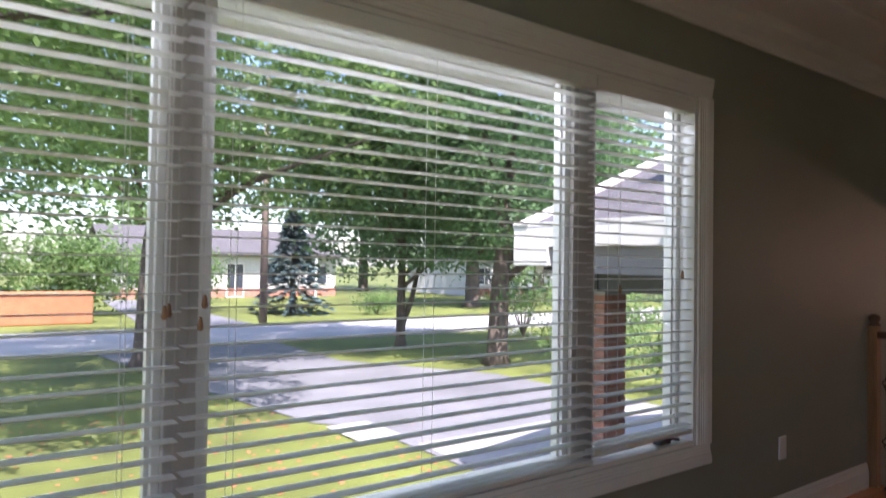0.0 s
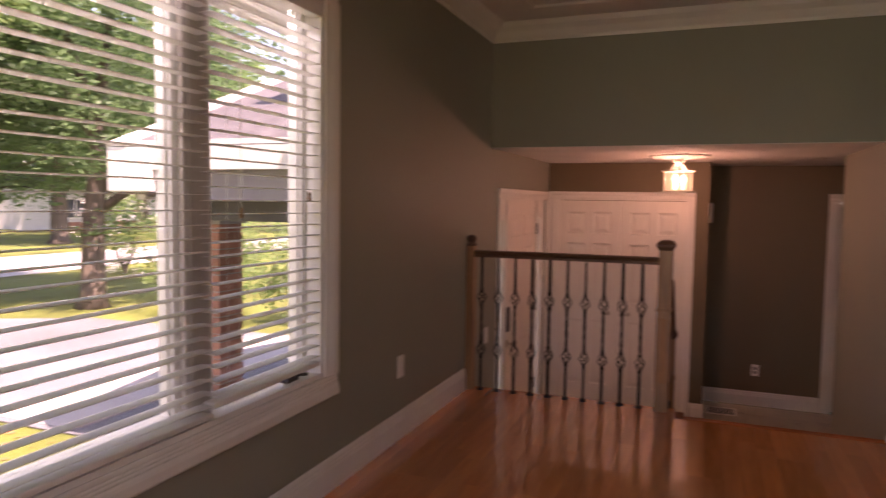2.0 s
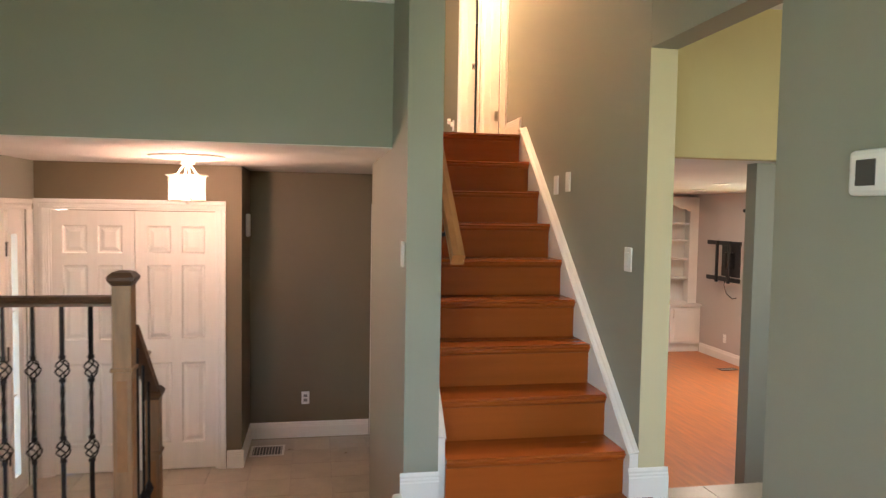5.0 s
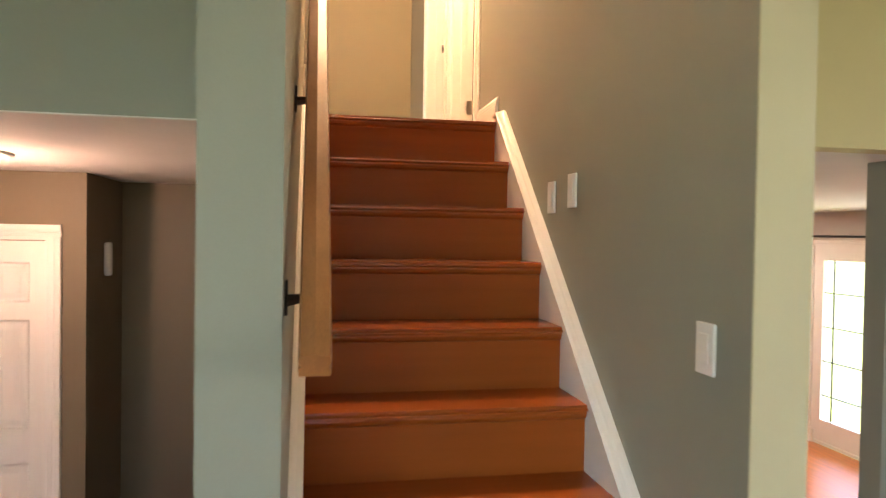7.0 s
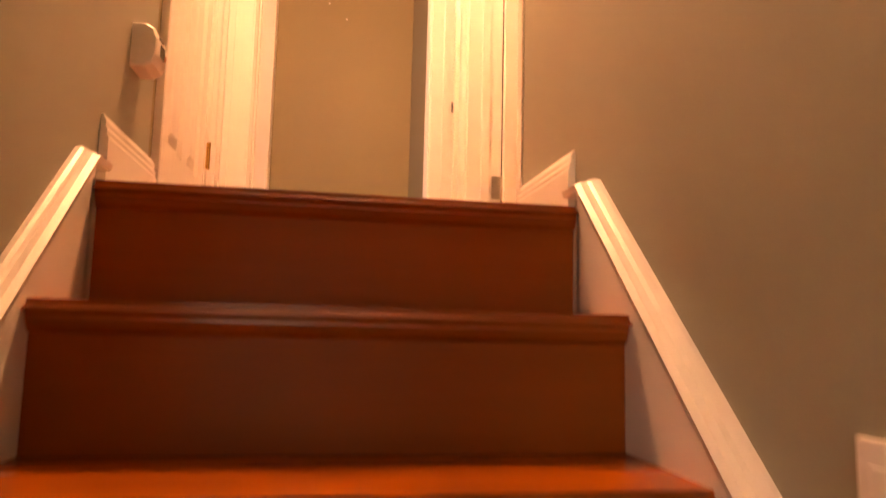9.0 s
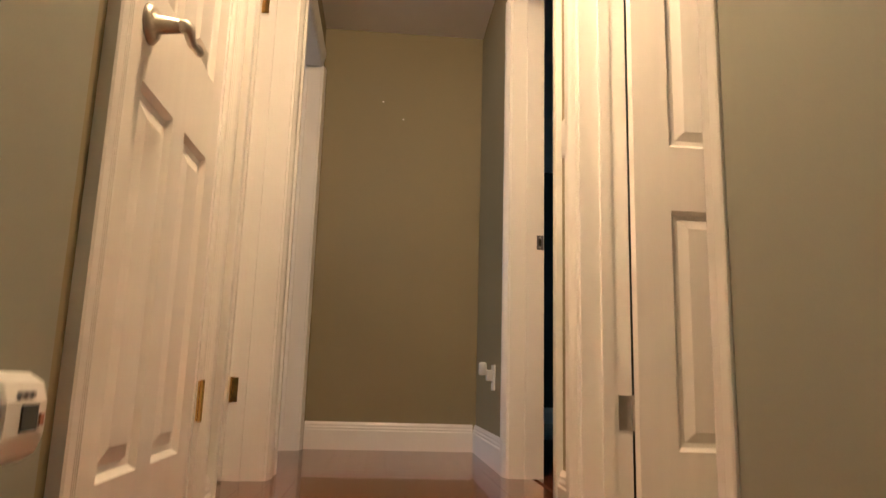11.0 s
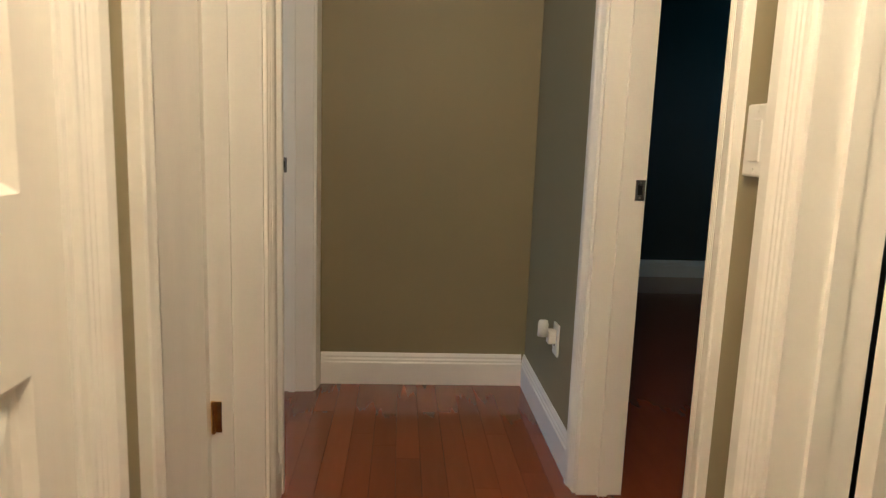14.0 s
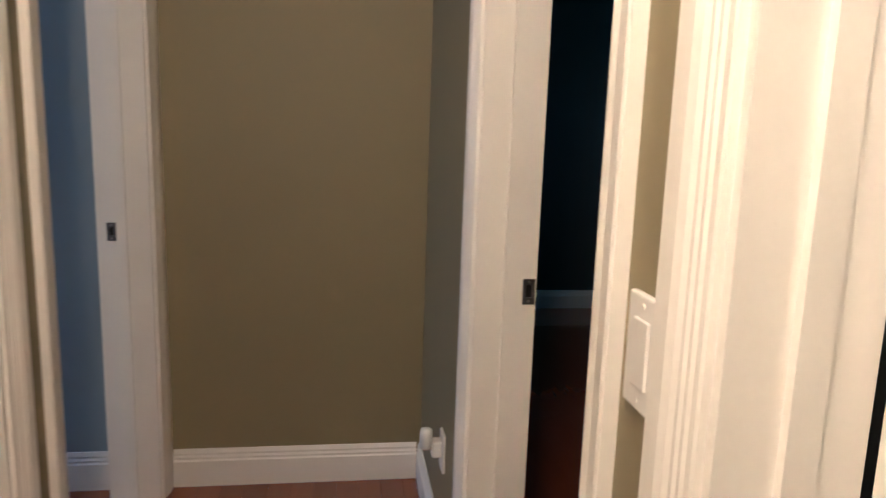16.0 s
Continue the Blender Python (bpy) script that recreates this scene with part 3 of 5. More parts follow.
for k in range(9):
    y = k * RUN
    bm = bmesh.new()
    box(bm, -0.842, 0.0, y + 0.028, y + 0.046, k * RISE, (k + 1) * RISE - 0.028)
    part("riser", bm, M["stairwood"], stairs)
    bm = bmesh.new()
    box(bm, -0.842, 0.0, y, (y + RUN + 0.03) if k < 8 else y + 0.09, (k + 1) * RISE - 0.028, (k + 1) * RISE - (0.0 if k < 8 else 0.0))
    bmesh.ops.bevel(bm, geom=[e for e in bm.edges if all(abs(v.co.y - y) < 1e-4 for v in e.verts) and abs(e.verts[0].co.z - e.verts[1].co.z) < 1e-4], offset=0.012, segments=3, affect="EDGES")
    part("tread", bm, M["treadwood"], stairs)
    bm = bmesh.new()
    sweep(bm, [(0, 0), (0.014, 0), (0.010, -0.010), (0.004, -0.016), (0, -0.018)], (-0.842, y + 0.028, (k + 1) * RISE - 0.028), (0, y + 0.028, (k + 1) * RISE - 0.028), (0, -1, 0), (0, 0, 1))
    part("cove", bm, M["stairwood"], stairs)
SL = RISE / RUN
for x0, x1, out in ((0.0, XR, -1), (XS, -0.842, 1)):
    y_bot, y_top = (-0.035, 1.80) if out < 0 else (0.055, 1.80)
    zt = lambda yy: SL * yy + 0.239
    bm = bmesh.new()
    low = [bm.verts.new((x0, yy, zz)) for yy, zz in ((y_bot, 0), (y_bot, zt(y_bot)), (y_top, zt(y_top)), (y_top, LAND - 0.2), (0.3, 0))]
    high = [bm.verts.new((x1, v.co.y, v.co.z)) for v in low]
    bm.faces.new(low)
    bm.faces.new(high[::-1])
    for i in range(5):
        bm.faces.new((low[i], low[(i + 1) % 5], high[(i + 1) % 5], high[i]))
    box(bm, x0, x1, 1.79, 1.90, LAND - 0.24, LAND - 0.001)
    part("stringer", bm, M["trim"], stairs, "white painted stringer")
    wx = XR if out < 0 else XS
    inner = 0.0 if out < 0 else -0.842
    bm = bmesh.new()
    d = Vector((0, 1, SL)).normalized()
    up = Vector((0, -SL, 1)).normalized()
    w = abs(inner - wx)
    sweep(bm, [(0, -0.012), (w + 0.002, -0.012), (w + 0.006, 0.0), (w - 0.004, 0.006), (w * 0.6, 0.008), (w * 0.45, 0.012), (0.008, 0.015), (0, 0.015)], Vector((wx, y_bot, zt(y_bot))), Vector((wx, y_top, zt(y_top))), (out, 0, 0), up)
    sweep(bm, [(0, -0.012), (w + 0.002, -0.012), (w + 0.006, 0.0), (w - 0.004, 0.006), (w * 0.6, 0.008), (w * 0.45, 0.012), (0.008, 0.015), (0, 0.015)], Vector((wx, y_top, zt(y_top))), Vector((wx, y_top + 0.07, zt(y_top))), (out, 0, 0), (0, 0, 1))
    part("stringer_cap", bm, M["trim"], stairs, "moulded white stringer cap")
# steps down to the foyer
down = tagged(new("foyer_steps"), "short cherry wood steps down to the entry", "staircase")
for k in range(4):
    z = -(k + 1) * 0.1855
    if k:
        bm = bmesh.new()
        box(bm, -2.08, XSO, 0.11 + (k - 1) * 0.25, 0.11 + k * 0.25 + 0.03, -k * 0.1855 - 0.03, -k * 0.1855, 0.006)
        part("tread", bm, M["stairwood"], down)
    bm = bmesh.new()
    box(bm, -2.08, XSO, 0.10 + k * 0.25, 0.12 + k * 0.25, z, -k * 0.1855 - (0.03 if k else 0.0))
    part("riser", bm, M["stairwood"], down)
bm = bmesh.new()
box(bm, -2.08, XSO, 0.055, 0.125, -0.03, 0.002, 0.008)
part("nosing", bm, M["stairwood"], down)
# kitchen edge steps
kst = tagged(new("family_room_steps"), "wooden steps down to the family room", "staircase")
for k in range(3):
    bm = bmesh.new()
    box(bm, XRO + 0.05, 1.6, 0.066 + k * 0.26, 0.066 + (k + 1) * 0.26, LOW, -(k + 1) * 0.1855, 0.006)
    part("tread", bm, M["stairwood"], kst)
structure("wall_under_kitchen", [(1.6, 4.28, 0.0, 0.06, LOW, -0.06), (XRO, 1.6, 0.0, 0.06, LOW, -0.06)], M["greige"])
structure("wall_under_living", [(XW, -2.09, 0.10, 0.235, LOW, -0.25)], M["brown"])


# ---- doors ----
def panel_door(name, w, h, label, at, rz, knob="lever", knob_side=1, two_face=True, cols=2, group="doors"):
    """Six-panel door, hinge at the origin, reaching along +x; its faces look along -y and +y."""
    d = thing(name, at, label, "door", group, rz)
    t = 0.035
    st, mid = 0.105 * w / 0.72, 0.09 * w / 0.72
    pw = (w - 2 * st - mid) / 2
    rows = [(0.22, 0.85), (1.03, 1.60), (1.69, h - 0.11)]
    for a, b in ((0.002, st), (st + pw, st + pw + mid), (w - st, w - 0.002)):
        bm = bmesh.new()
        box(bm, a, b, 0, t, 0.012, h)
        part("stile", bm, M["doorpaint"], d)
    zs = [0.012] + [v for r in rows for v in r] + [h]
    for i in range(0, 8, 2):
        for x in (st, st + pw + mid):
            bm = bmesh.new()
            box(bm, x, x + pw, 0.0, t, zs[i], zs[i + 1])
            part("rail", bm, M["doorpaint"], d)
    for x in (st, st + pw + mid):
        for z0, z1 in rows:
            bm = bmesh.new()
            for side in (0, 1):
                f = lambda q: q if side == 0 else t - q
                rings = []
                for inset, dep in ((0, 0.0), (0.010, 0.011), (0.022, 0.012), (0.048, 0.003)):
                    rings.append([bm.verts.new((xx, f(dep), zz)) for xx, zz in ((x + inset, z0 + inset), (x + pw - inset, z0 + inset), (x + pw - inset, z1 - inset), (x + inset, z1 - inset))])
                for r, q in zip(rings, rings[1:]):
                    for k in range(4):
                        bm.faces.new((r[k], r[(k + 1) % 4], q[(k + 1) % 4], q[k]))
                bm.faces.new(rings[-1])
            part("panel", bm, M["doorpaint"], d)
    kx = w - 0.092 if knob_side > 0 else 0.092
    kz = 0.95 if knob == "lever" else 0.93
    if knob == "lever":
        bm = bmesh.new()
        lathe(bm, [(0.004, 0.0), (0.034, 0.0), (0.034, -0.004), (0.026, -0.012), (0.016, -0.014), (0.012, -0.05), (0.010, -0.052)], (kx, 0, kz), 20, "y")
        rose = part("rose", bm, M["nickel"], d, "satin nickel rose", True)
        s = -1 if knob_side > 0 else 1
        bm = bmesh.new()
        tube(bm, [(kx, -0.046, kz), (kx, -0.058, kz), (kx + s * 0.006, -0.062, kz - 0.001), (kx + s * 0.022, -0.060, kz - 0.007), (kx + s * 0.040, -0.058, kz - 0.010), (kx + s * 0.060, -0.057, kz - 0.006), (kx + s * 0.082, -0.056, kz + 0.001), (kx + s * 0.098, -0.056, kz + 0.001), (kx + s * 0.106, -0.056, kz)], [0.012, 0.012, 0.011, 0.009, 0.0075, 0.0075, 0.0085, 0.0085, 0.004], 10)
        part("lever", bm, M["nickel"], d, "curved satin nickel lever", True)
    elif knob == "knob":
        bm = bmesh.new()
        lathe(bm, [(0.004, 0.0), (0.020, 0.0), (0.018, -0.006), (0.008, -0.012), (0.010, -0.024), (0.018, -0.034), (0.017, -0.042), (0.004, -0.046)], (kx, 0, kz), 16, "y")
        part("knob", bm, M["nickel"], d, "round satin nickel knob", True)
    return d


def hinge(x, y, z, frame_name, out, material, leaf_axis="x", side=1, leaf=0.036):
    """A butt hinge, leaf and knuckle, on a door frame."""
    bm = bmesh.new()
    if leaf_axis == "x":
        box(bm, x, x + leaf * side, y - 0.003 * out, y, z - 0.044, z + 0.044)
        tube(bm, [(x + (leaf + 0.004) * side, y - 0.006 * out, z - 0.046), (x + (leaf + 0.004) * side, y - 0.006 * out, z + 0.046)], 0.006, 8)
    else:
        box(bm, x, x + 0.003 * out, y - 0.006, y + 0.02, z - 0.044, z + 0.044)
        tube(bm, [(x + 0.007 * out, y, z - 0.046), (x + 0.007 * out, y, z + 0.046)], 0.006, 8)
    return part("hinge", bm, material, bpy.data.objects[frame_name], "brass hinge" if material == M["brass"] else "satin nickel hinge")


# closet doors of the foyer, a closed pair
panel_door("closet_door", 0.593, 2.01, "white six-panel closet door, closed, in the entry", (-3.36, 2.615, LOW), 0, "knob", 1)
d2 = panel_door("closet_door", 0.593, 2.01, "white six-panel closet door, closed, in the entry", (-2.765, 2.615, LOW), 0, "knob", -1)
panel_door("basement_door", 0.74, 2.01, "white panel door, closed, at the back of the entry", (-0.85, YB + 0.03, LOW), 0, "knob", -1)
# upper hall doors
panel_door("linen_closet_door", 0.594, 2.085, "white six-panel hall closet door, closed, with a lever", (XS - 0.004, A_[0] + 0.003, LAND), 90, "lever", -1)
panel_door("bedroom_door", 0.76, 2.085, "white six-panel door standing open into a side room", (-1.016, B_[1] - 0.016, LAND), 180, "none", 1)
panel_door("bathroom_door", 0.70, 2.085, "white six-panel door standing open into a side room", (0.1908, E_[1] - 0.056, LAND), 0, "none", 1)
for z in (0.322, 1.873):
    hinge(-0.986, B_[1] - 0.012, LAND + z, "door_frame_b", 1, M["brass"], "x", -1, 0.02)
    hinge(XS + 0.002, A_[1] + 0.004, LAND + z, "door_frame_a", 1, M["brass"], "y")
    hinge(0.153, E_[1] - 0.012, LAND + z - 0.01, "door_frame_e", 1, M["nickel"], "x", 1)
for x, y, nm in ((0.180, D_[1] - 0.014, "right"), (-0.993, C_[1] - 0.014, "left")):
    st = thing("strike_plate", (x, y, LAND + 0.96), "dark steel strike plate let into the door frame", "strike plate", "strike plates")
    bm = bmesh.new()
    for b in ((-0.014, 0.014, 0.016, 0.03), (-0.014, 0.014, -0.03, -0.014), (-0.014, -0.007, -0.014, 0.016), (0.007, 0.014, -0.014, 0.016)):
        box(bm, b[0], b[1], -0.002, 0.001, b[2], b[3])
    part("plate", bm, M["gunmetal"], st)
    for z in (-0.022, 0.023):
        bm = bmesh.new()
        lathe(bm, [(0.001, -0.002), (0.0035, -0.002), (0.0035, -0.0028), (0.001, -0.003)], (0, 0, z), 8, "y")
        part("screw", bm, M["nickel"], st)
    # black plug stands for the shade inside the latch hole
    bm = bmesh.new()
    box(bm, -0.0065, 0.0065, -0.0005, 0.001, -0.0135, 0.0155)
    part("latch_hole", bm, M["black"], st)

# ---- entry railing ----
def newel(name, at, h, w, label):
    n = thing(name, at, label, "newel post")
    bm = bmesh.new()
    box(bm, -w / 2, w / 2, -w / 2, w / 2, 0, h - 0.055, 0.003)
    part("shaft", bm, M["oak"], n)
    for sx, sy in ((0, -1), (1, 0), (-1, 0)):
        bm = bmesh.new()
        o = w / 2
        if sx == 0:
            box(bm, -w * 0.28, w * 0.28, -o - 0.004, -o + 0.002, h * 0.17, h * 0.55, 0.002)
        else:
            box(bm, sx * o - 0.002, sx * o + 0.004 * sx, -w * 0.28, w * 0.28, h * 0.17, h * 0.55, 0.002)
        part("inset_panel", bm, M["railwood"], n)
    bm = bmesh.new()
    box(bm, -w / 2 - 0.008, w / 2 + 0.008, -w / 2 - 0.008, w / 2 + 0.008, h * 0.585, h * 0.585 + 0.018, 0.005)
    part("collar", bm, M["oak"], n)
    bm = bmesh.new()
    rings = []
    for s, z in ((0.50, -0.062), (0.58, -0.05), (0.68, -0.04), (0.70, -0.026), (0.62, -0.018), (0.5, -0.006), (0.25, 0.0)):
        rings.append([bm.verts.new((sx * s * w, sy * s * w, h + z)) for sx, sy in ((-1, -1), (1, -1), (1, 1), (-1, 1))])
    for r, q in zip(rings, rings[1:]):
        for k in range(4):
            bm.faces.new((r[k], r[(k + 1) % 4], q[(k + 1) % 4], q[k]))
    bm.faces.new(rings[-1])
    bm.faces.new(rings[0][::-1])
    part("cap", bm, M["darkoak"], n, "dark stained moulded cap")
    return n


YRAIL = 0.181
newel("newel_post", (-2.213, YRAIL, 0), 1.03, 0.078, "square stained oak newel post with a moulded cap")
newel("lower_newel_post", (-2.19, 0.60, -0.371), 0.80, 0.065, "short square oak newel post on the entry steps")
half = thing("wall_post", (-3.43, YRAIL, 0), "dark stained half post against the wall", "newel post")
bm = bmesh.new()
box(bm, -0.028, 0.026, -0.03, 0.03, 0, 0.955, 0.004)
part("shaft", bm, M["oak"], half)
bm = bmesh.new()
lathe(bm, [(0.004, 0.95), (0.034, 0.952), (0.036, 0.962), (0.022, 0.97), (0.03, 0.985), (0.034, 1.0), (0.026, 1.016), (0.006, 1.024)], (0, 0, 0), 16)
part("ball_cap", bm, M["darkoak"], half, "round dark cap", True)

rail = thing("entry_railing", (0, 0, 0), "dark wood handrail on twisted black iron balusters", "railing")
RAILP = [(-0.03, 0.0), (0.03, 0.0), (0.03, 0.012), (0.026, 0.018), (0.032, 0.028), (0.026, 0.04), (0.0, 0.045), (-0.026, 0.04), (-0.032, 0.028), (-0.026, 0.018), (-0.03, 0.012)]
bm = bmesh.new()
sweep(bm, RAILP, (-3.405, YRAIL, 0.881), (-2.25, YRAIL, 0.881), (0, 1, 0), (0, 0, 1))
part("handrail", bm, M["darkoak"], rail, "dark stained moulded handrail")


def baluster_mesh():
    bm = bmesh.new()
    ks = (0.272, 0.616)
    zs = [0.0] + [v for k in ks for v in (k - 0.042, k + 0.042)] + [0.881]
    for a, b in ((zs[0], zs[1]), (zs[2], zs[3]), (zs[4], zs[5])):
        n = max(2, int((b - a) / 0.03))
        twist = a > 0.2 and b < 0.7
        rings = []
        for i in range(n + 1):
            z = a + (b - a) * i / n
            t = (i * 0.8) if twist else 0.0
            rings.append([bm.verts.new((0.0068 * math.sqrt(2) * math.cos(t + math.pi / 4 + k * math.pi / 2), 0.0068 * math.sqrt(2) * math.sin(t + math.pi / 4 + k * math.pi / 2), z)) for k in range(4)])
        for r, q in zip(rings, rings[1:]):
            for k in range(4):
                bm.faces.new((r[k], r[(k + 1) % 4], q[(k + 1) % 4], q[k]))
    for k in ks:
        for w in range(4):
            pts = []
            for i in range(9):
                u = i / 8
                a = w * math.pi / 2 + u * math.pi * 1.1
                r = 0.004 + 0.025 * math.sin(math.pi * u) ** 0.9
                pts.append((r * math.cos(a), r * math.sin(a), k - 0.042 + 0.084 * u))
            tube(bm, pts, 0.0036, 5, False)
        for s in (-1, 1):
            box(bm, -0.010, 0.010, -0.010, 0.010, k + s * 0.05 - 0.008, k + s * 0.05 + 0.008, 0.002)
    rings = [[bm.verts.new((sx * r, sy * r, z)) for sx, sy in ((-1, -1), (1, -1), (1, 1), (-1, 1))] for r, z in ((0.017, 0.0), (0.017, 0.006), (0.009, 0.018))]
    for r, q in zip(rings, rings[1:]):
        for k in range(4):
            bm.faces.new((r[k], r[(k + 1) % 4], q[(k + 1) % 4], q[k]))
    return mesh_of(bm, "baluster", M["iron"])


bal = baluster_mesh()
for i in range(10):
    piece("baluster", bal, rail, (-3.356 + i * 0.11245, YRAIL, 0), i * 0.3)
# sloping rail of the entry steps
srail = thing("entry_step_railing", (0, 0, 0), "dark sloping handrail with iron balusters beside the entry steps", "railing")
bm = bmesh.new()
sweep(bm, RAILP, (-2.195, 0.215, 0.76), (-2.19, 0.572, 0.40), (1, 0, 0), (0, 0.70, 0.71))
part("handrail", bm, M["darkoak"], srail)
for y in (0.30, 0.40, 0.50):
    bm = bmesh.new()
    tube(bm, [(-2.19, y, -0.19 if y < 0.36 else -0.37), (-2.19, y, 0.66 - 0.995 * (y - 0.215) + 0.1)], 0.0075, 4)
    lathe(bm, [(0.004, 0.02), (0.022, 0.06), (0.004, 0.10)], (-2.19, y, -0.1), 6)
    part("baluster", bm, M["iron"], srail)

# ---- wall handrail of the stairs ----
hr = thing("stair_handrail", (0, 0, 0), "stained oak stair handrail on black wall brackets", "handrail")
XRAIL = -0.812
za = lambda y: 1.092 + SL * (y + 0.02)
u = Vector((0, -SL, 1)).normalized()
bm = bmesh.new()
HP = [(-0.028, -0.03), (0.028, -0.03), (0.030, -0.012), (0.024, 0.0), (0.030, 0.014), (0.026, 0.028), (0.0, 0.034), (-0.026, 0.028), (-0.030, 0.014), (-0.024, 0.0), (-0.030, -0.012)]
sweep(bm, HP, (XRAIL, -0.02, za(-0.02)), (XRAIL, 1.70, za(1.70)), (1, 0, 0), u)
part("rail", bm, M["railwood"], hr)
for y in (0.165, 0.715, 1.27):
    bm = bmesh.new()
    z = za(y) - 0.05
    box(bm, XS, XS + 0.006, y - 0.014, y + 0.014, z - 0.05, z + 0.022, 0.002)
    tube(bm, [(XS + 0.004, y, z - 0.02), (XS + 0.035, y, z - 0.015), (XRAIL, y, za(y) - 0.034)], [0.014, 0.011, 0.010], 6)
    box(bm, XRAIL - 0.012, XRAIL + 0.012, y - 0.03, y + 0.03, za(y) - 0.036, za(y) - 0.03)
    part("bracket", bm, M["black"], hr, "black iron bracket")


# ---- plates, switches and small wall things ----
def wall_plate(name, at, rz, label, style="rocker"):
    """A plate 70 by 115 mm; its face looks along -y before turning; at is its centre on the wall."""
    p = thing(name, at, label, "switch" if style != "outlet" else "outlet", "wall plates", rz)
    bm = bmesh.new()
    box(bm, -0.035, 0.035, -0.009, 0.0, -0.0575, 0.0575, 0.003)
    part("plate", bm, M["plastic"], p)
    if style == "rocker":
        bm = bmesh.new()
        box(bm, -0.017, 0.017, -0.0115, -0.006, -0.034, 0.034, 0.002)
        part("rocker", bm, M["plastic"], p)
    elif style == "outlet":
        for z in (-0.02, 0.02):
            bm = bmesh.new()
            box(bm, -0.017, 0.017, -0.0105, -0.006, z - 0.014, z + 0.014, 0.002)
            part("socket", bm, M["greyplastic"] if "dark" in label else M["plastic"], p)
            bm = bmesh.new()
            for x in (-0.006, 0.006):
                box(bm, x - 0.0012, x + 0.0012, -0.0112, -0.009, z - 0.004, z + 0.006)
            part("slots", bm, M["black"], p)
    for z in (-0.047, 0.047):
        bm = bmesh.new()
        lathe(bm, [(0.001, -0.0085), (0.003, -0.0085), (0.003, -0.0100), (0.001, -0.0104)], (0, 0, z), 8, "y")
        part("screw", bm, M["plastic"], p)
    return p


wall_plate("light_switch", (XR, 0.937, 1.487), -90, "white rocker switch on the stair wall")
wall_plate("light_switch", (XR, 1.14, 1.474), -90, "white dimmer switch plate on the stair wall")
wall_plate("light_switch", (XR, 0.121, 1.0875), -90, "white rocker switch low on the stair wall")
wall_plate("light_switch", (XSO - 0.018, 0.148, 1.107), -90, "white rocker switch on the entry side of the wall end")
wall_plate("light_switch", (XH, 3.25, 2.961), -90, "white rocker switch between two door casings")
wall_plate("blank_plate", (XW, -0.869, 0.378), 90, "white blank cover plate above the baseboard", "blank")
wall_plate("outlet", (-1.503, YB, -0.386), 0, "white outlet with dark sockets low on the brown wall", "outlet")
wall_plate("light_switch", (XW, 0.60, 0.28), 90, "white switch plate beside the front door", "rocker")
wall_plate("outlet", (4.28, 5.82, -0.43), -90, "white outlet below the television bracket", "outlet")
op = wall_plate("outlet", (XH, 4.51, 2.247), -90, "white outlet at the end of the hall", "outlet")
nl = thing("plug_in_night_light", (XH - 0.008, 4.51, 2.267), "white plug-in night light in the hall outlet", "night light")
bm = bmesh.new()
box(bm, -0.03, 0.0, -0.02, 0.02, -0.035, 0.015, 0.006)
part("body", bm, M["plastic"], nl)
bm = bmesh.new()
lathe(bm, [(0.004, -0.01), (0.019, -0.008), (0.019, 0.035), (0.016, 0.048), (0.004, 0.05)], (-0.046, 0.0, 0.0), 16)
part("shade", bm, M["plastic"], nl, "round milky shade", True)

th = thing("thermostat", (XR, -1.318, 1.42), "white wall thermostat with a grey display", "thermostat", rz=-90)
bm = bmesh.new()
box(bm, -0.075, 0.075, -0.026, 0, -0.062, 0.062, 0.014)
part("case", bm, M["plastic"], th)
bm = bmesh.new()
box(bm, -0.045, 0.022, -0.028, -0.02, -0.035, 0.035, 0.002)
part("display", bm, M["screen"], th, "grey display")

al = thing("carbon_monoxide_alarm", (XS, 2.085, 2.19), "white plug-in gas alarm with a small display", "alarm", rz=90)
bm = bmesh.new()
prof = [(0.0, -0.046), (-0.028, -0.046), (-0.044, -0.036), (-0.050, -0.017), (-0.050, 0.017), (-0.044, 0.036), (-0.028, 0.046), (0.0, 0.046)]
rings = [[bm.verts.new((x, a * s, b * s)) for a, b in prof] for x, s in ((-0.044, 0.94), (-0.04, 1.0), (0.04, 1.0), (0.044, 0.94))]
for r, q in zip(rings, rings[1:]):
    for k in range(8):
        bm.faces.new((r[k], r[(k + 1) % 8], q[(k + 1) % 8], q[k]))
bm.faces.new(rings[0][::-1])
bm.faces.new(rings[-1])
part("case", bm, M["plastic"], al)
bm = bmesh.new()
box(bm, -0.012, 0.02, -0.052, -0.046, -0.012, 0.014)
part("display", bm, M["screen"], al)
for k in range(3):
    bm = bmesh.new()
    lathe(bm, [(0.0015, -0.052), (0.0035, -0.052), (0.0035, -0.04), (0.0015, -0.04)], (-0.016 + k * 0.012, 0, 0.024), 8, "y")
    part("button", bm, M["greyplastic"], al)
bm = bmesh.new()
box(bm, 0.026, 0.034, -0.052, -0.046, -0.008, 0.004)
part("test_light", bm, M["brick"], al)

ch = thing("door_chime", (-1.984, 2.93, 1.165), "narrow white door chime on the brown wall", "door chime", rz=90)
bm = bmesh.new()
box(bm, -0.03, 0.03, -0.035, 0, -0.095, 0.095, 0.012)
part("case", bm, M["plastic"], ch)

ds = thing("door_stop", (XSO - 0.048, 0.03, 0.03), "white round door stop bumper on the baseboard end", "door stop")
bm = bmesh.new()
lathe(bm, [(0.004, -0.02), (0.022, -0.018), (0.026, 0.0), (0.02, 0.022), (0.004, 0.026)], (0, 0, 0.0), 14)
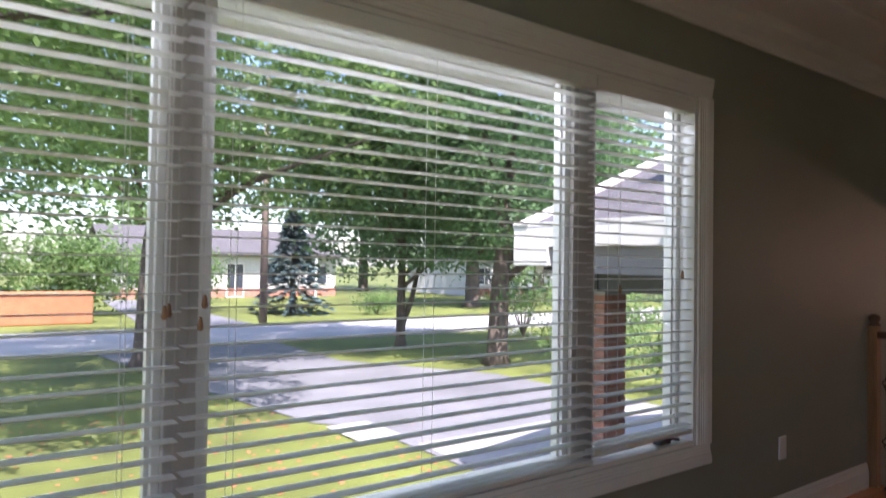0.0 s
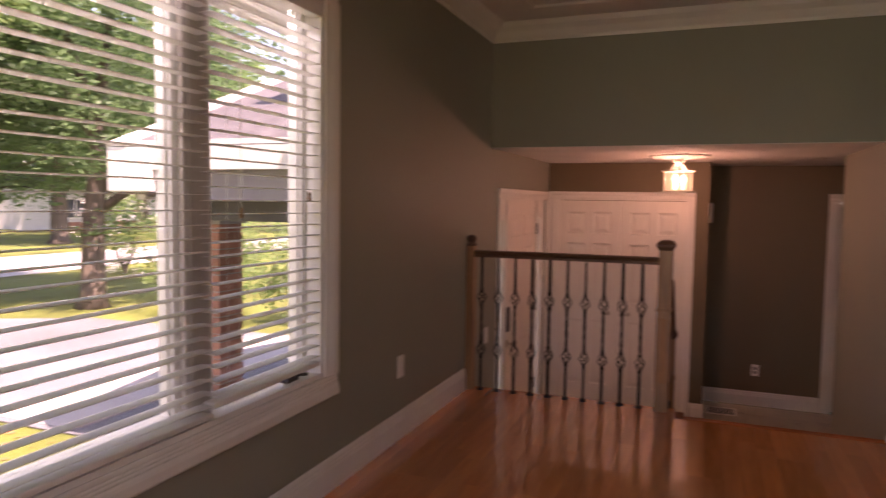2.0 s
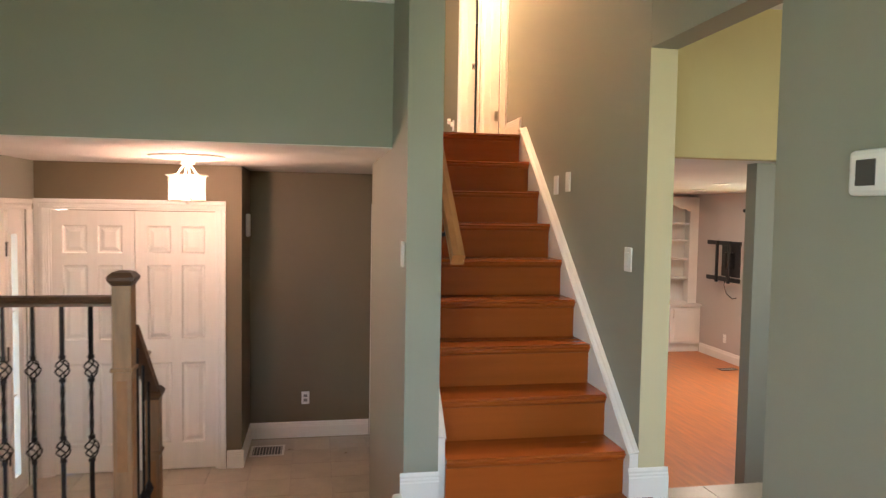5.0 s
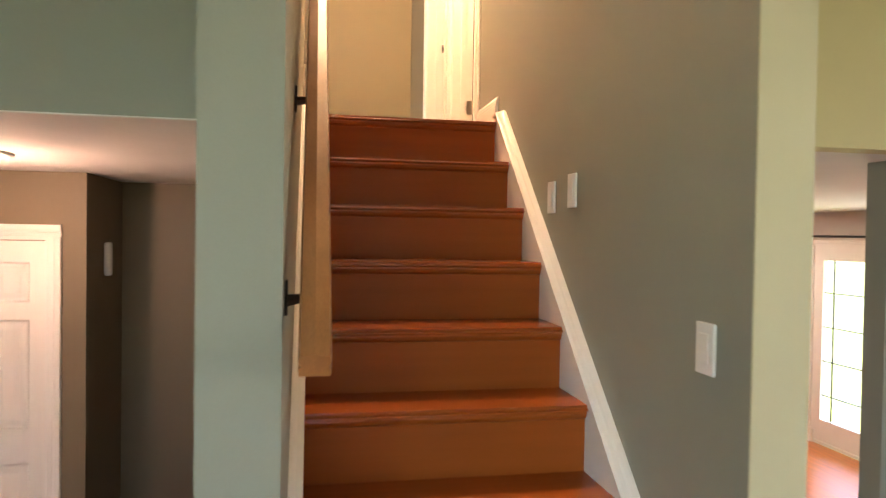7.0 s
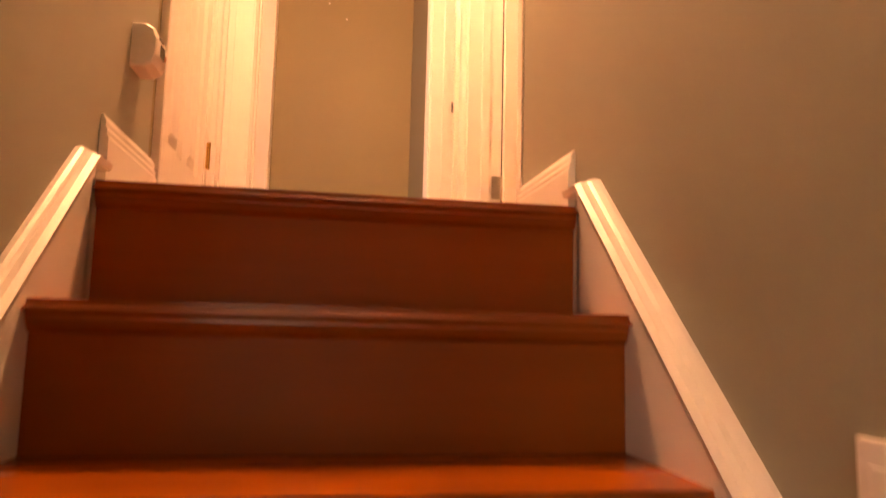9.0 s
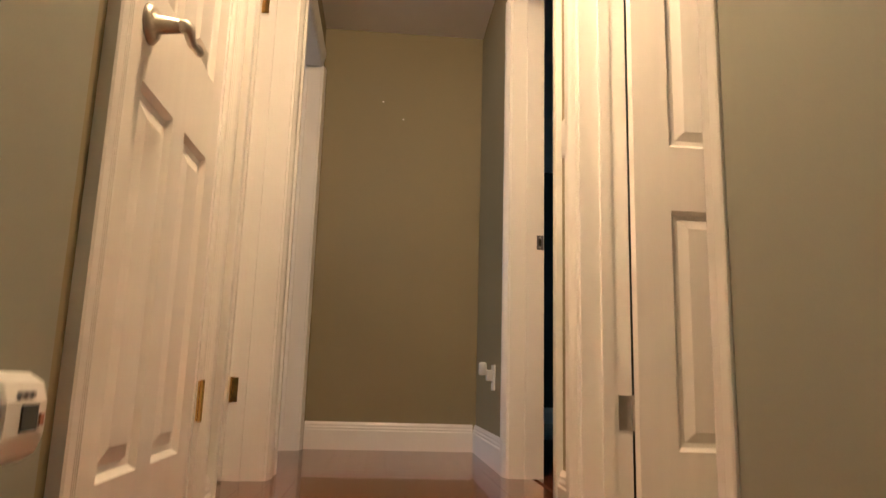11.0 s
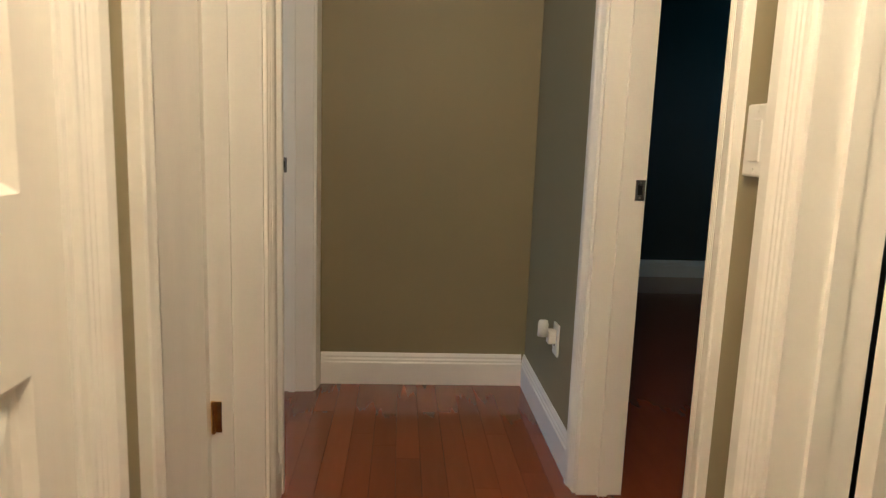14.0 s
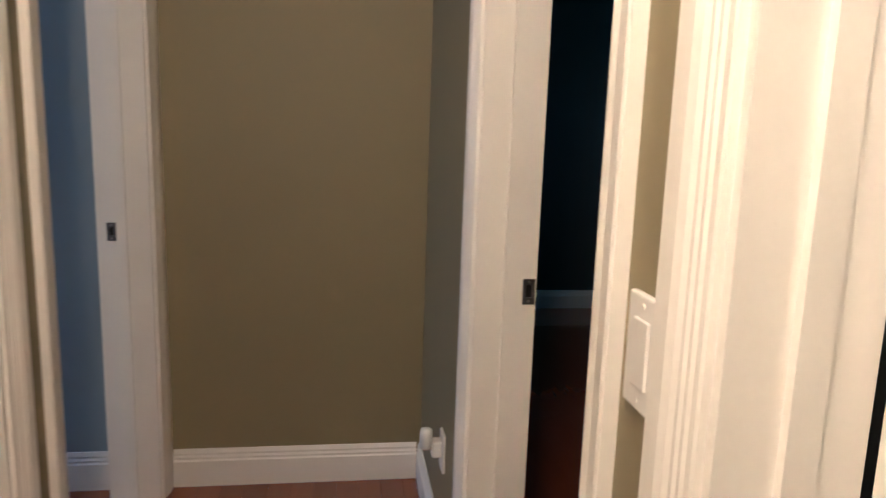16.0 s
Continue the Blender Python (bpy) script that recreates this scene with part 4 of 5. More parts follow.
part("bumper", bm, M["plastic"], ds, smooth=True)

for nm, at, w, d, lab in (("floor_register", (-1.81, 2.95, LOW), 0.28, 0.25, "beige steel floor register in the tiled entry"), ("floor_register", (4.0, 5.3, LOW), 0.25, 0.11, "brown steel floor register in the wood floor")):
    v = thing(nm, at, lab, "floor register", "floor registers")
    bm = bmesh.new()
    for b in ((-w / 2, w / 2, -d / 2, -d / 2 + 0.02), (-w / 2, w / 2, d / 2 - 0.02, d / 2), (-w / 2, -w / 2 + 0.02, -d / 2 + 0.02, d / 2 - 0.02), (w / 2 - 0.02, w / 2, -d / 2 + 0.02, d / 2 - 0.02)):
        box(bm, *b, 0.0, 0.006)
    part("frame", bm, M["trim"] if w > 0.26 else M["bronze"], v)
    # flat black sheet paints the dark below the slats
    bm = bmesh.new()
    box(bm, -w / 2 + 0.02, w / 2 - 0.02, -d / 2 + 0.02, d / 2 - 0.02, 0.0, 0.001)
    part("duct", bm, M["black"], v)
    for k in range(10):
        bm = bmesh.new()
        x = -w / 2 + 0.03 + k * (w - 0.06) / 9
        box(bm, x - 0.004, x + 0.004, -d / 2 + 0.02, d / 2 - 0.02, 0.001, 0.005)
        part("slat", bm, M["vinyl"], v)

# nail heads left in the hall's end wall
for x, z in ((-0.40, 3.70), (-0.52, 3.80)):
    bm = bmesh.new()
    lathe(bm, [(0.001, 0.0), (0.005, 0.0), (0.005, -0.003), (0.001, -0.004)], (x, YE, z), 8, "y")
    solid("wall_anchor", bm, M["plastic"], "small white wall anchor in the hall end wall", "wall anchor", "wall anchors")

# ---- foyer lantern ----
lan = thing("ceiling_lantern", (-2.225, 1.705, LOWC), "lit glass lantern under a round white ceiling medallion", "ceiling light")
bm = bmesh.new()
lathe(bm, [(0.01, 0), (0.235, 0), (0.232, -0.008), (0.215, -0.014), (0.20, -0.012), (0.17, -0.02), (0.10, -0.022), (0.01, -0.024)], (0, 0, 0), 40)
part("medallion", bm, M["trim"], lan, "round white ceiling medallion", True)
bm = bmesh.new()
lathe(bm, [(0.01, -0.024), (0.05, -0.026), (0.045, -0.05), (0.02, -0.06), (0.01, -0.075)], (0, 0, 0), 20)
for k in range(4):
    a = k * math.pi / 2 + 0.4
    c, s = math.cos(a), math.sin(a)
    tube(bm, [(0.02 * c, 0.02 * s, -0.06), (0.045 * c, 0.045 * s, -0.09), (0.06 * c, 0.06 * s, -0.115), (0.10 * c, 0.10 * s, -0.125)], 0.006, 6)
    tube(bm, [(0.112 * c, 0.112 * s, -0.122), (0.112 * c, 0.112 * s, -0.285)], 0.0045, 5)
for k in range(2):
    c, s = math.cos(k * math.pi / 2 + 0.4), math.sin(k * math.pi / 2 + 0.4)
    tube(bm, [(-0.11 * c, -0.11 * s, -0.286), (0.11 * c, 0.11 * s, -0.286)], 0.004, 5)
for z in (-0.12, -0.283):
    hoop(bm, [(0.104, z), (0.128, z), (0.128, z - 0.007), (0.104, z - 0.007)], 32)
lathe(bm, [(0.002, -0.278), (0.016, -0.28), (0.018, -0.29), (0.012, -0.292), (0.01, -0.30), (0.002, -0.305)], (0, 0, 0), 24)
part("frame", bm, M["palenickel"], lan, "satin nickel frame", True)
bm = bmesh.new()
hoop(bm, [(0.108, -0.128), (0.108, -0.282), (0.106, -0.282), (0.106, -0.128)], 32)
g = part("glass_shade", bm, M["frost"], lan, "glowing frosted glass", True)
g.visible_shadow = False
for k in range(3):
    a = k * 2.1
    bm = bmesh.new()
    lathe(bm, [(0.004, -0.27), (0.012, -0.262), (0.012, -0.215), (0.018, -0.205), (0.020, -0.185), (0.012, -0.16), (0.003, -0.145)], (0.04 * math.cos(a), 0.04 * math.sin(a), 0), 10)
    part("bulb", bm, M["bulb"], lan, "lit bulb", True).visible_shadow = False
# hall ceiling light over the landing
hl = thing("hall_ceiling_light", (-0.41, 2.55, TOPC), "round white flush ceiling light over the hall", "ceiling light")
bm = bmesh.new()
lathe(bm, [(0.01, 0), (0.14, 0), (0.14, -0.02), (0.13, -0.025), (0.01, -0.025)], (0, 0, 0), 28)
part("base", bm, M["nickel"], hl, smooth=True)
bm = bmesh.new()
lathe(bm, [(0.12, -0.026), (0.125, -0.04), (0.10, -0.065), (0.05, -0.08), (0.004, -0.084)], (0, 0, 0), 28)
part("bowl", bm, M["frost"], hl, "glowing frosted bowl", True).visible_shadow = False
for px, py in ((2.6, 3.4), (3.3, 5.0), (1.3, 4.4)):
    pl = thing("recessed_light", (px, py, LOWC), "lit recessed ceiling light with a white ring", "ceiling light", "recessed lights")
    bm = bmesh.new()
    hoop(bm, [(0.055, 0), (0.085, 0), (0.083, -0.006), (0.057, -0.008)], 24)
    part("ring", bm, M["trim"], pl, smooth=True)
    bm = bmesh.new()
    lathe(bm, [(0.003, -0.003), (0.054, -0.003), (0.054, -0.001), (0.003, -0.001)], (0, 0, 0), 24)
    part("lens", bm, M["bulb"], pl)

# ---- front door ----
fd = tagged(new("front_door"), "white front door, closed, with narrow sidelights and a keypad lock", "door")
bm = bmesh.new()
box(bm, XW - 0.075, XW - 0.03, 1.1722, 2.1878, LOW + 0.021, 1.2575)
part("slab", bm, M["doorpaint"], fd)
for y0, y1 in ((1.29, 1.62), (1.74, 2.07)):
    for z0, z1 in ((-0.55, 0.05), (0.27, 0.85), (0.95, 1.14)):
        bm = bmesh.new()
        rings = []
        for i, dx in ((0, 0.0), (0.012, 0.006), (0.03, 0.006), (0.05, 0.001)):
            rings.append([bm.verts.new((XW - 0.03 + dx, a, b)) for a, b in ((y0 + i, z0 + i), (y1 - i, z0 + i), (y1 - i, z1 - i), (y0 + i, z1 - i))])
        for r, q in zip(rings, rings[1:]):
            for k in range(4):
                bm.faces.new((r[k], r[(k + 1) % 4], q[(k + 1) % 4], q[k]))
        bm.faces.new(rings[-1])
        part("panel", bm, M["doorpaint"], fd)
for y0, y1, ga, gb in ((0.932, 1.15, 1.005, 1.105), (2.21, 2.448, 2.275, 2.375)):
    bm = bmesh.new()
    for b in ((y0, ga, LOW, 1.258), (gb, y1, LOW, 1.258), (ga, gb, 1.10, 1.258), (ga, gb, LOW, LOW + 0.12)):
        box(bm, XW - 0.08, XW - 0.025, *b)
    for z in (-0.05, 0.55):
        box(bm, XW - 0.056, XW - 0.044, ga, gb, z - 0.006, z + 0.006)
    sl = part("sidelight", bm, M["trim"], fd, "white sidelight frame")
    bm = bmesh.new()
    box(bm, XW - 0.053, XW - 0.048, ga, gb, LOW + 0.12, 1.10)
    part("pane", bm, M["glass"], sl, "clear glass strip").visible_shadow = False
bm = bmesh.new()
for b in ((0.918, 0.932), (1.15, 1.172), (2.188, 2.21), (2.448, 2.462)):
    box(bm, XW - 0.14, XW - 0.01, b[0], b[1], LOW, 1.258)
box(bm, XW - 0.14, XW - 0.01, 0.918, 2.462, 1.258, 1.272)
box(bm, XW - 0.14, XW - 0.01, 0.932, 2.448, LOW - 0.005, LOW + 0.02)
part("frame", bm, M["trim"], fd)
bm = bmesh.new()
box(bm, XW - 0.03, XW - 0.008, 1.225, 1.295, 0.19, 0.39, 0.006)
part("keypad", bm, M["bronze"], fd, "dark keypad deadbolt")
bm = bmesh.new()
lathe(bm, [(0.004, -0.03), (0.034, -0.03), (0.03, -0.018), (0.012, -0.015), (0.011, 0.03), (0.004, 0.032)], (XW, 1.26, 0.09), 16, "x")
tube(bm, [(XW + 0.025, 1.26, 0.09), (XW + 0.028, 1.30, 0.092), (XW + 0.026, 1.345, 0.082), (XW + 0.026, 1.39, 0.086)], [0.011, 0.010, 0.009, 0.006], 8)
part("lever", bm, M["nickel"], fd, "satin nickel lever", True)
for z in (-0.45, 0.28, 1.0):
    bm = bmesh.new()
    tube(bm, [(XW - 0.02, 2.196, z - 0.05), (XW - 0.02, 2.196, z + 0.05)], 0.011, 8)
    part("hinge", bm, M["bronze"], fd, "dark hinge", True)

# ---- living room window ----
win = tagged(new("window_1"), "wide three-part white window", kind="structure")
secs = ((WY0, -3.868), (-3.785, -2.37), (-2.25, WY1))
bm = bmesh.new()
for b in ((WY0, WY0 + 0.02, WZ0, WZ1), (WY1 - 0.02, WY1, WZ0, WZ1), (WY0 + 0.02, WY1 - 0.02, WZ1 - 0.02, WZ1), (WY0 + 0.02, WY1 - 0.02, WZ0, WZ0 + 0.02)):
    box(bm, XW - 0.16, XW - 0.002, *b)
part("window_lining", bm, M["trim"], win)
for y0, y1 in ((-3.868, -3.785), (-2.37, -2.25)):
    bm = bmesh.new()
    box(bm, XW - 0.15, XW - 0.056, y0, y1, WZ0 + 0.02, WZ1 - 0.02, 0.004)
    box(bm, XW - 0.062, XW - 0.052, y0 + 0.025, y1 - 0.025, WZ0 + 0.02, WZ1 - 0.02, 0.003)
    part("mullion", bm, M["vinyl"], win)
for i, (y0, y1) in enumerate(secs):
    f = (0.022, 0.03, 0.03)[i]
    bm = bmesh.new()
    a, b, c, d = y0 + (0.02 if i == 0 else 0), y1 - (0.02 if i == 2 else 0), WZ0 + 0.02, WZ1 - 0.02
    for q in ((a, a + f, c, d), (b - f, b, c, d), (a + f, b - f, c, c + f), (a + f, b - f, d - f, d)):
        box(bm, XW - 0.135, XW - 0.075, *q, 0.003)
    for q in ((a + f, a + f + 0.012, c + f, d - f), (b - f - 0.012, b - f, c + f, d - f)):
        box(bm, XW - 0.12, XW - 0.09, *q)
    sash = part("sash", bm, M["trim"], win)
    bm = bmesh.new()
    box(bm, XW - 0.108, XW - 0.104, a + f, b - f, c + f, d - f)
    part("pane", bm, M["glass"], sash).visible_shadow = False
casing("trim_window", "x", XW, WY0, WY1, WZ0, WZ1, 1, w=0.095)
bm = bmesh.new()
sweep(bm, [(p * 1.2, q) for p, q in CASE], (XW, WY0 - 0.095, WZ0), (XW, WY1 + 0.095, WZ0), (0, 0, -1), (1, 0, 0))
solid("trim_window_bottom", bm, M["trim"], kind="structure")
cr = thing("window_crank", (XW - 0.045, -1.80, WZ0 + 0.022), "dark casement crank handle on the window sill", "window crank")
bm = bmesh.new()
box(bm, -0.02, 0.02, -0.05, 0.03, 0, 0.018, 0.005)
tube(bm, [(0.01, -0.02, 0.016), (0.025, 0.02, 0.022), (0.028, 0.07, 0.014)], [0.008, 0.006, 0.007], 6)
part("handle", bm, M["bronze"], cr)


def slat_mesh(w):
    bm = bmesh.new()
    top = [(-0.025, -0.0004), (-0.0125, 0.0004), (0.0, 0.0007), (0.0125, 0.0004), (0.025, -0.0004)]
    prof = top + [(p, q - 0.0024) for p, q in top[::-1]]
    sweep(bm, prof, (0, -w / 2, 0), (0, w / 2, 0), (1, 0, 0), (0, 0, 1))
    return mesh_of(bm, "slat", M["slat"])


PITCH = 0.0455
for i, (y0, y1, zb) in enumerate(((WY0 + 0.022, -3.842, 0.53), (-3.836, -2.305, 0.535), (-2.298, WY1 - 0.024, 0.565))):
    bl = thing("venetian_blind", (XW - 0.026, (y0 + y1) / 2, 0), "white venetian blind, lowered with its slats open", "blind", "window blinds")
    w = y1 - y0
    bm = bmesh.new()
    box(bm, -0.026, 0.026, -w / 2, w / 2, WZ1 - 0.075, WZ1 - 0.022, 0.003)
    part("headrail", bm, M["slat"], bl, "white headrail valance")
    me = slat_mesh(w - 0.006)
    z, k = zb + 0.03, 0
    while z < WZ1 - 0.09:
        s = piece("slat", me, bl, (0, 0, z))
        s.rotation_euler = (0.004 * math.sin(k * 1.7 + i), radians(-0.5 + 0.7 * math.sin(k * 2.3)), 0)
        z += PITCH
        k += 1
    bm = bmesh.new()
    box(bm, -0.025, 0.025, -w / 2, w / 2, zb - 0.01, zb + 0.008, 0.004)
    part("bottom_rail", bm, M["slat"], bl)
    for cy in ((-w / 2 + 0.13, 0.0, w / 2 - 0.13) if w > 1 else (-w / 2 + 0.13, w / 2 - 0.13)):
        bm = bmesh.new()
        for x in (-0.026, 0.026):
            tube(bm, [(x, cy, zb), (x, cy, WZ1 - 0.075)], 0.0008, 4)
        part("ladder_cord", bm, M["slat"], bl)
    for cy, zz in (((w / 2 - 0.035, 1.155), (w / 2 - 0.045, 1.15)) if i == 0 else ((-w / 2 + 0.046, 1.175), (-w / 2 + 0.036, 1.12)) if i == 1 else ((-w / 2 + 0.13, 1.19), (w / 2 - 0.10, 1.25))):
        bm = bmesh.new()
        tube(bm, [(0.034, cy, zz), (0.034, cy, WZ1 - 0.07)], 0.0012, 4)
        cord = part("pull_cord", bm, M["slat"], bl)
        bm = bmesh.new()
        lathe(bm, [(0.002, 0.018), (0.005, 0.012), (0.008, -0.010), (0.006, -0.016), (0.002, -0.018)], (0.034, cy, zz), 10)
        part("tassel", bm, M["oak"], cord, "small wooden tassel", True)

# ---- family room ----
cab = tagged(new("built_in_bookcase"), "white built-in bookcase with cabinet doors and an arched top", "bookcase")
CT = LOW + 0.72
bm = bmesh.new()
box(bm, 2.3, 4.28, 6.47, 6.9, LOW + 0.10, CT - 0.03)
box(bm, 2.3, 4.28, 6.49, 6.9, LOW, LOW + 0.10)
part("cabinet_body", bm, M["trim"], cab)
bm = bmesh.new()
box(bm, 2.3, 4.28, 6.42, 6.9, CT - 0.03, CT, 0.004)
part("counter", bm, M["trim"], cab)
for x0, x1 in ((2.37, 2.82), (2.84, 3.29), (3.31, 3.76), (3.78, 4.23)):
    bm = bmesh.new()
    box(bm, x0, x1, 6.445, 6.468, LOW + 0.13, CT - 0.05, 0.003)
    box(bm, x0 + 0.06, x1 - 0.06, 6.438, 6.446, LOW + 0.19, CT - 0.11, 0.006)
    dr = part("cabinet_door", bm, M["trim"], cab)
    bm = bmesh.new()
    hx = x1 - 0.04 if int(x0 * 100) in (237, 331) else x0 + 0.04
    tube(bm, [(hx, 6.44, CT - 0.2), (hx, 6.415, CT - 0.19), (hx, 6.415, CT - 0.08), (hx, 6.44, CT - 0.07)], 0.006, 6)
    part("handle", bm, M["nickel"], dr)
bm = bmesh.new()
for x0, x1 in ((2.3, 2.42), (3.22, 3.36), (4.14, 4.28)):
    box(bm, x0, x1, 6.6, 6.64, CT, 1.58)
for x0, x1 in ((2.42, 3.22), (3.36, 4.14)):
    n = 12
    lowz = [1.36 + 0.10 * math.sin(math.pi * k / n) for k in range(n + 1)]
    for k in range(n):
        xa, xb = x0 + (x1 - x0) * k / n, x0 + (x1 - x0) * (k + 1) / n
        box(bm, xa, xb, 6.6, 6.64, (lowz[k] + lowz[k + 1]) / 2, 1.58)
part("face_frame", bm, M["trim"], cab)
bm = bmesh.new()
for x0, x1 in ((2.3, 2.36), (3.27, 3.31), (4.22, 4.28)):
    box(bm, x0, x1, 6.64, 6.88, CT, 1.58)
box(bm, 2.3, 4.28, 6.88, 6.9, CT, 1.58)
part("carcass", bm, M["trim"], cab)
for z in (0.37, 0.66, 0.94, 1.2):
    for x0, x1 in ((2.36, 3.27), (3.31, 4.22)):
        bm = bmesh.new()
        box(bm, x0, x1, 6.645, 6.88, CT + z - 0.012, CT + z + 0.012)
        part("shelf", bm, M["trim"], cab)
bm = bmesh.new()
for k in range(3):
    tube(bm, [(3.50 + 0.14 * math.cos(t * 0.5 + k), 6.60 + 0.07 * math.sin(t * 0.5 + k * 2), CT + 0.012 + 0.03 * (0.5 + 0.5 * math.sin(t * 0.9 + k * 2))) for t in range(16)], 0.007, 5)
solid("coiled_cable", bm, M["black"], "loose black cable heap on the bookcase counter", "cable")
tv = thing("television_bracket", (4.28, 5.72, 0.68), "black steel television wall bracket with no screen", "wall bracket", rz=-90)
for nm, b in (("wall_plate", (-0.22, 0.2, -0.02, 0.0, -0.22, 0.24)), ("upright", (-0.16, -0.12, -0.16, -0.13, -0.30, 0.28)), ("upright", (0.12, 0.16, -0.16, -0.13, -0.30, 0.28)), ("cross_bar", (-0.42, 0.36, -0.13, -0.10, 0.22, 0.28)), ("cross_bar", (-0.42, 0.36, -0.13, -0.10, -0.28, -0.22)), ("arm", (-0.05, 0.0, -0.10, -0.02, -0.1, 0.12)), ("arm", (0.04, 0.09, -0.10, -0.02, -0.1, 0.12))):
    bm = bmesh.new()
    box(bm, *b, 0.004)
    part(nm, bm, M["black"], tv)
bm = bmesh.new()
tube(bm, [(-0.05, -0.05, -0.2), (-0.08, -0.06, -0.34), (-0.03, -0.05, -0.46), (0.08, -0.03, -0.52), (0.14, -0.01, -0.50)], 0.006, 5)
part("cable", bm, M["black"], tv)
pd = tagged(new("patio_door"), "white glazed patio door with leaded panes, closed", "door")
for y0, y1 in ((2.96, 3.97), (3.99, 5.00)):
    bm = bmesh.new()
    for b in ((y0, y0 + 0.12, LOW + 0.03, LOW + 2.03), (y1 - 0.12, y1, LOW + 0.03, LOW + 2.03), (y0 + 0.12, y1 - 0.12, LOW + 0.03, LOW + 0.25), (y0 + 0.12, y1 - 0.12, LOW + 1.88, LOW + 2.03)):
        box(bm, 4.30, 4.345, *b)
    leaf = part("door_leaf", bm, M["trim"], pd)
    bm = bmesh.new()
    box(bm, 4.32, 4.325, y0 + 0.12, y1 - 0.12, LOW + 0.25, LOW + 1.88)
    part("pane", bm, M["glass"], leaf).visible_shadow = False
    bm = bmesh.new()
    for z in (0.5, 0.85, 1.2, 1.55):
        box(bm, 4.315, 4.330, y0 + 0.12, y1 - 0.12, LOW + z - 0.005, LOW + z + 0.005)
    for yy in (y0 + 0.25, y1 - 0.25):
        box(bm, 4.316, 4.329, yy - 0.005, yy + 0.005, LOW + 0.25, LOW + 1.88)
    part("lead_lines", bm, M["bronze"], leaf)
bm = bmesh.new()
for b in ((2.93, 2.96), (5.00, 5.03)):
    box(bm, 4.285, 4.375, b[0], b[1], LOW, LOW + 2.05)
box(bm, 4.285, 4.375, 2.96, 5.00, LOW, LOW + 0.03)
box(bm, 4.285, 4.375, 2.96, 5.00, LOW + 2.03, LOW + 2.05)
part("frame", bm, M["trim"], pd)
rod = thing("curtain_rod", (4.20, 0, 1.38), "black curtain rod above the patio door", "curtain rod")
bm = bmesh.new()
tube(bm, [(0, 2.5, 0), (0, 5.35, 0)], 0.011, 8)
part("rod", bm, M["black"], rod)
for y in (2.5, 5.35):
    bm = bmesh.new()
    lathe(bm, [(0.006, -0.03), (0.024, -0.02), (0.024, 0.02), (0.006, 0.03)], (0, y, 0), 12, "y")
    part("finial", bm, M["black"], rod)
for y in (2.8, 5.2):
    bm = bmesh.new()
    tube(bm, [(0, y, -0.012), (0.04, y, -0.015), (0.08, y, -0.02)], 0.007, 6)
    part("bracket", bm, M["black"], rod)


# ---- outdoors ----
GZ = -0.95
bm = bmesh.new()
box(bm, -400, 300, -350, 350, GZ - 0.5, GZ)
solid("ground", bm, M["grass"], "sunlit lawn with fallen leaves", kind="structure")
structure("road", [(-25.2, -19.6, -200, 200, GZ + 0.004, GZ + 0.012)], M["concrete"])
bm = bmesh.new()
for pts in (((-19.6, -1.2), (-14.6, -0.68), (-10.4, -0.05), (-9.7, 0.42), (-7.6, 0.42), (-6.4, 0.45), (-6.4, 5.2), (-12.2, 5.0), (-15.5, 3.2), (-19.6, 3.4)), ((-42, 3.2), (-42, 5.4), (-25.2, 5.0), (-25.2, 1.4))):
    vs = [bm.verts.new((x, y, GZ + 0.012)) for x, y in pts]
    f = bm.faces.new(vs)
    r = bmesh.ops.extrude_face_region(bm, geom=[f])
    for v in r["geom"]:
        if isinstance(v, bmesh.types.BMVert):
            v.co.z = GZ + 0.02
solid("driveway", bm, M["asphalt"], kind="structure")
structure("path", [(-8.6, -7.4, 0.5, 5.0, GZ + 0.021, GZ + 0.03), (-10.0, -9.0, -0.02, 0.6, GZ + 0.022, GZ + 0.03)], M["concrete"])
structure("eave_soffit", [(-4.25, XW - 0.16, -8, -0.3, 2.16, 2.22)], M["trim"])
structure("eave_roof", [(-4.35, XW - 0.17, -8, -0.3, 2.224, 2.56)], M["shingle"])

rnd = random.Random(4)


def leaf_cloud(bm, centre, radii, clumps, per, size, hollow=0.45, sub=0.0):
    """Clumps of small bent leaves spread through an uneven egg."""
    c = Vector(centre)
    for _ in range(clumps):
        d = Vector((rnd.gauss(0, 1), rnd.gauss(0, 1), rnd.gauss(0, 1))).normalized()
        k = rnd.uniform(hollow, 1.0) * (1 + 0.28 * noise.noise(d * 2.3 + c))
        p = c + Vector((d.x * radii[0], d.y * radii[1], d.z * radii[2])) * k
        spread = size * rnd.uniform(1.8, 3.4)
        for _ in range(per):
            q = p + Vector((rnd.gauss(0, spread), rnd.gauss(0, spread), rnd.gauss(0, spread * 0.6)))
            a, e = rnd.uniform(0, 6.28), rnd.uniform(-0.7, 0.7)
            u = Vector((math.cos(a), math.sin(a), e)).normalized() * size * rnd.uniform(0.6, 1.2)
            w = u.cross(Vector((rnd.gauss(0, 1), rnd.gauss(0, 1), rnd.gauss(0.6, 1)))).normalized() * size * 0.42
            v = [bm.verts.new(q - u), bm.verts.new(q + w), bm.verts.new(q + u), bm.verts.new(q - w)]
            bm.faces.new(v)


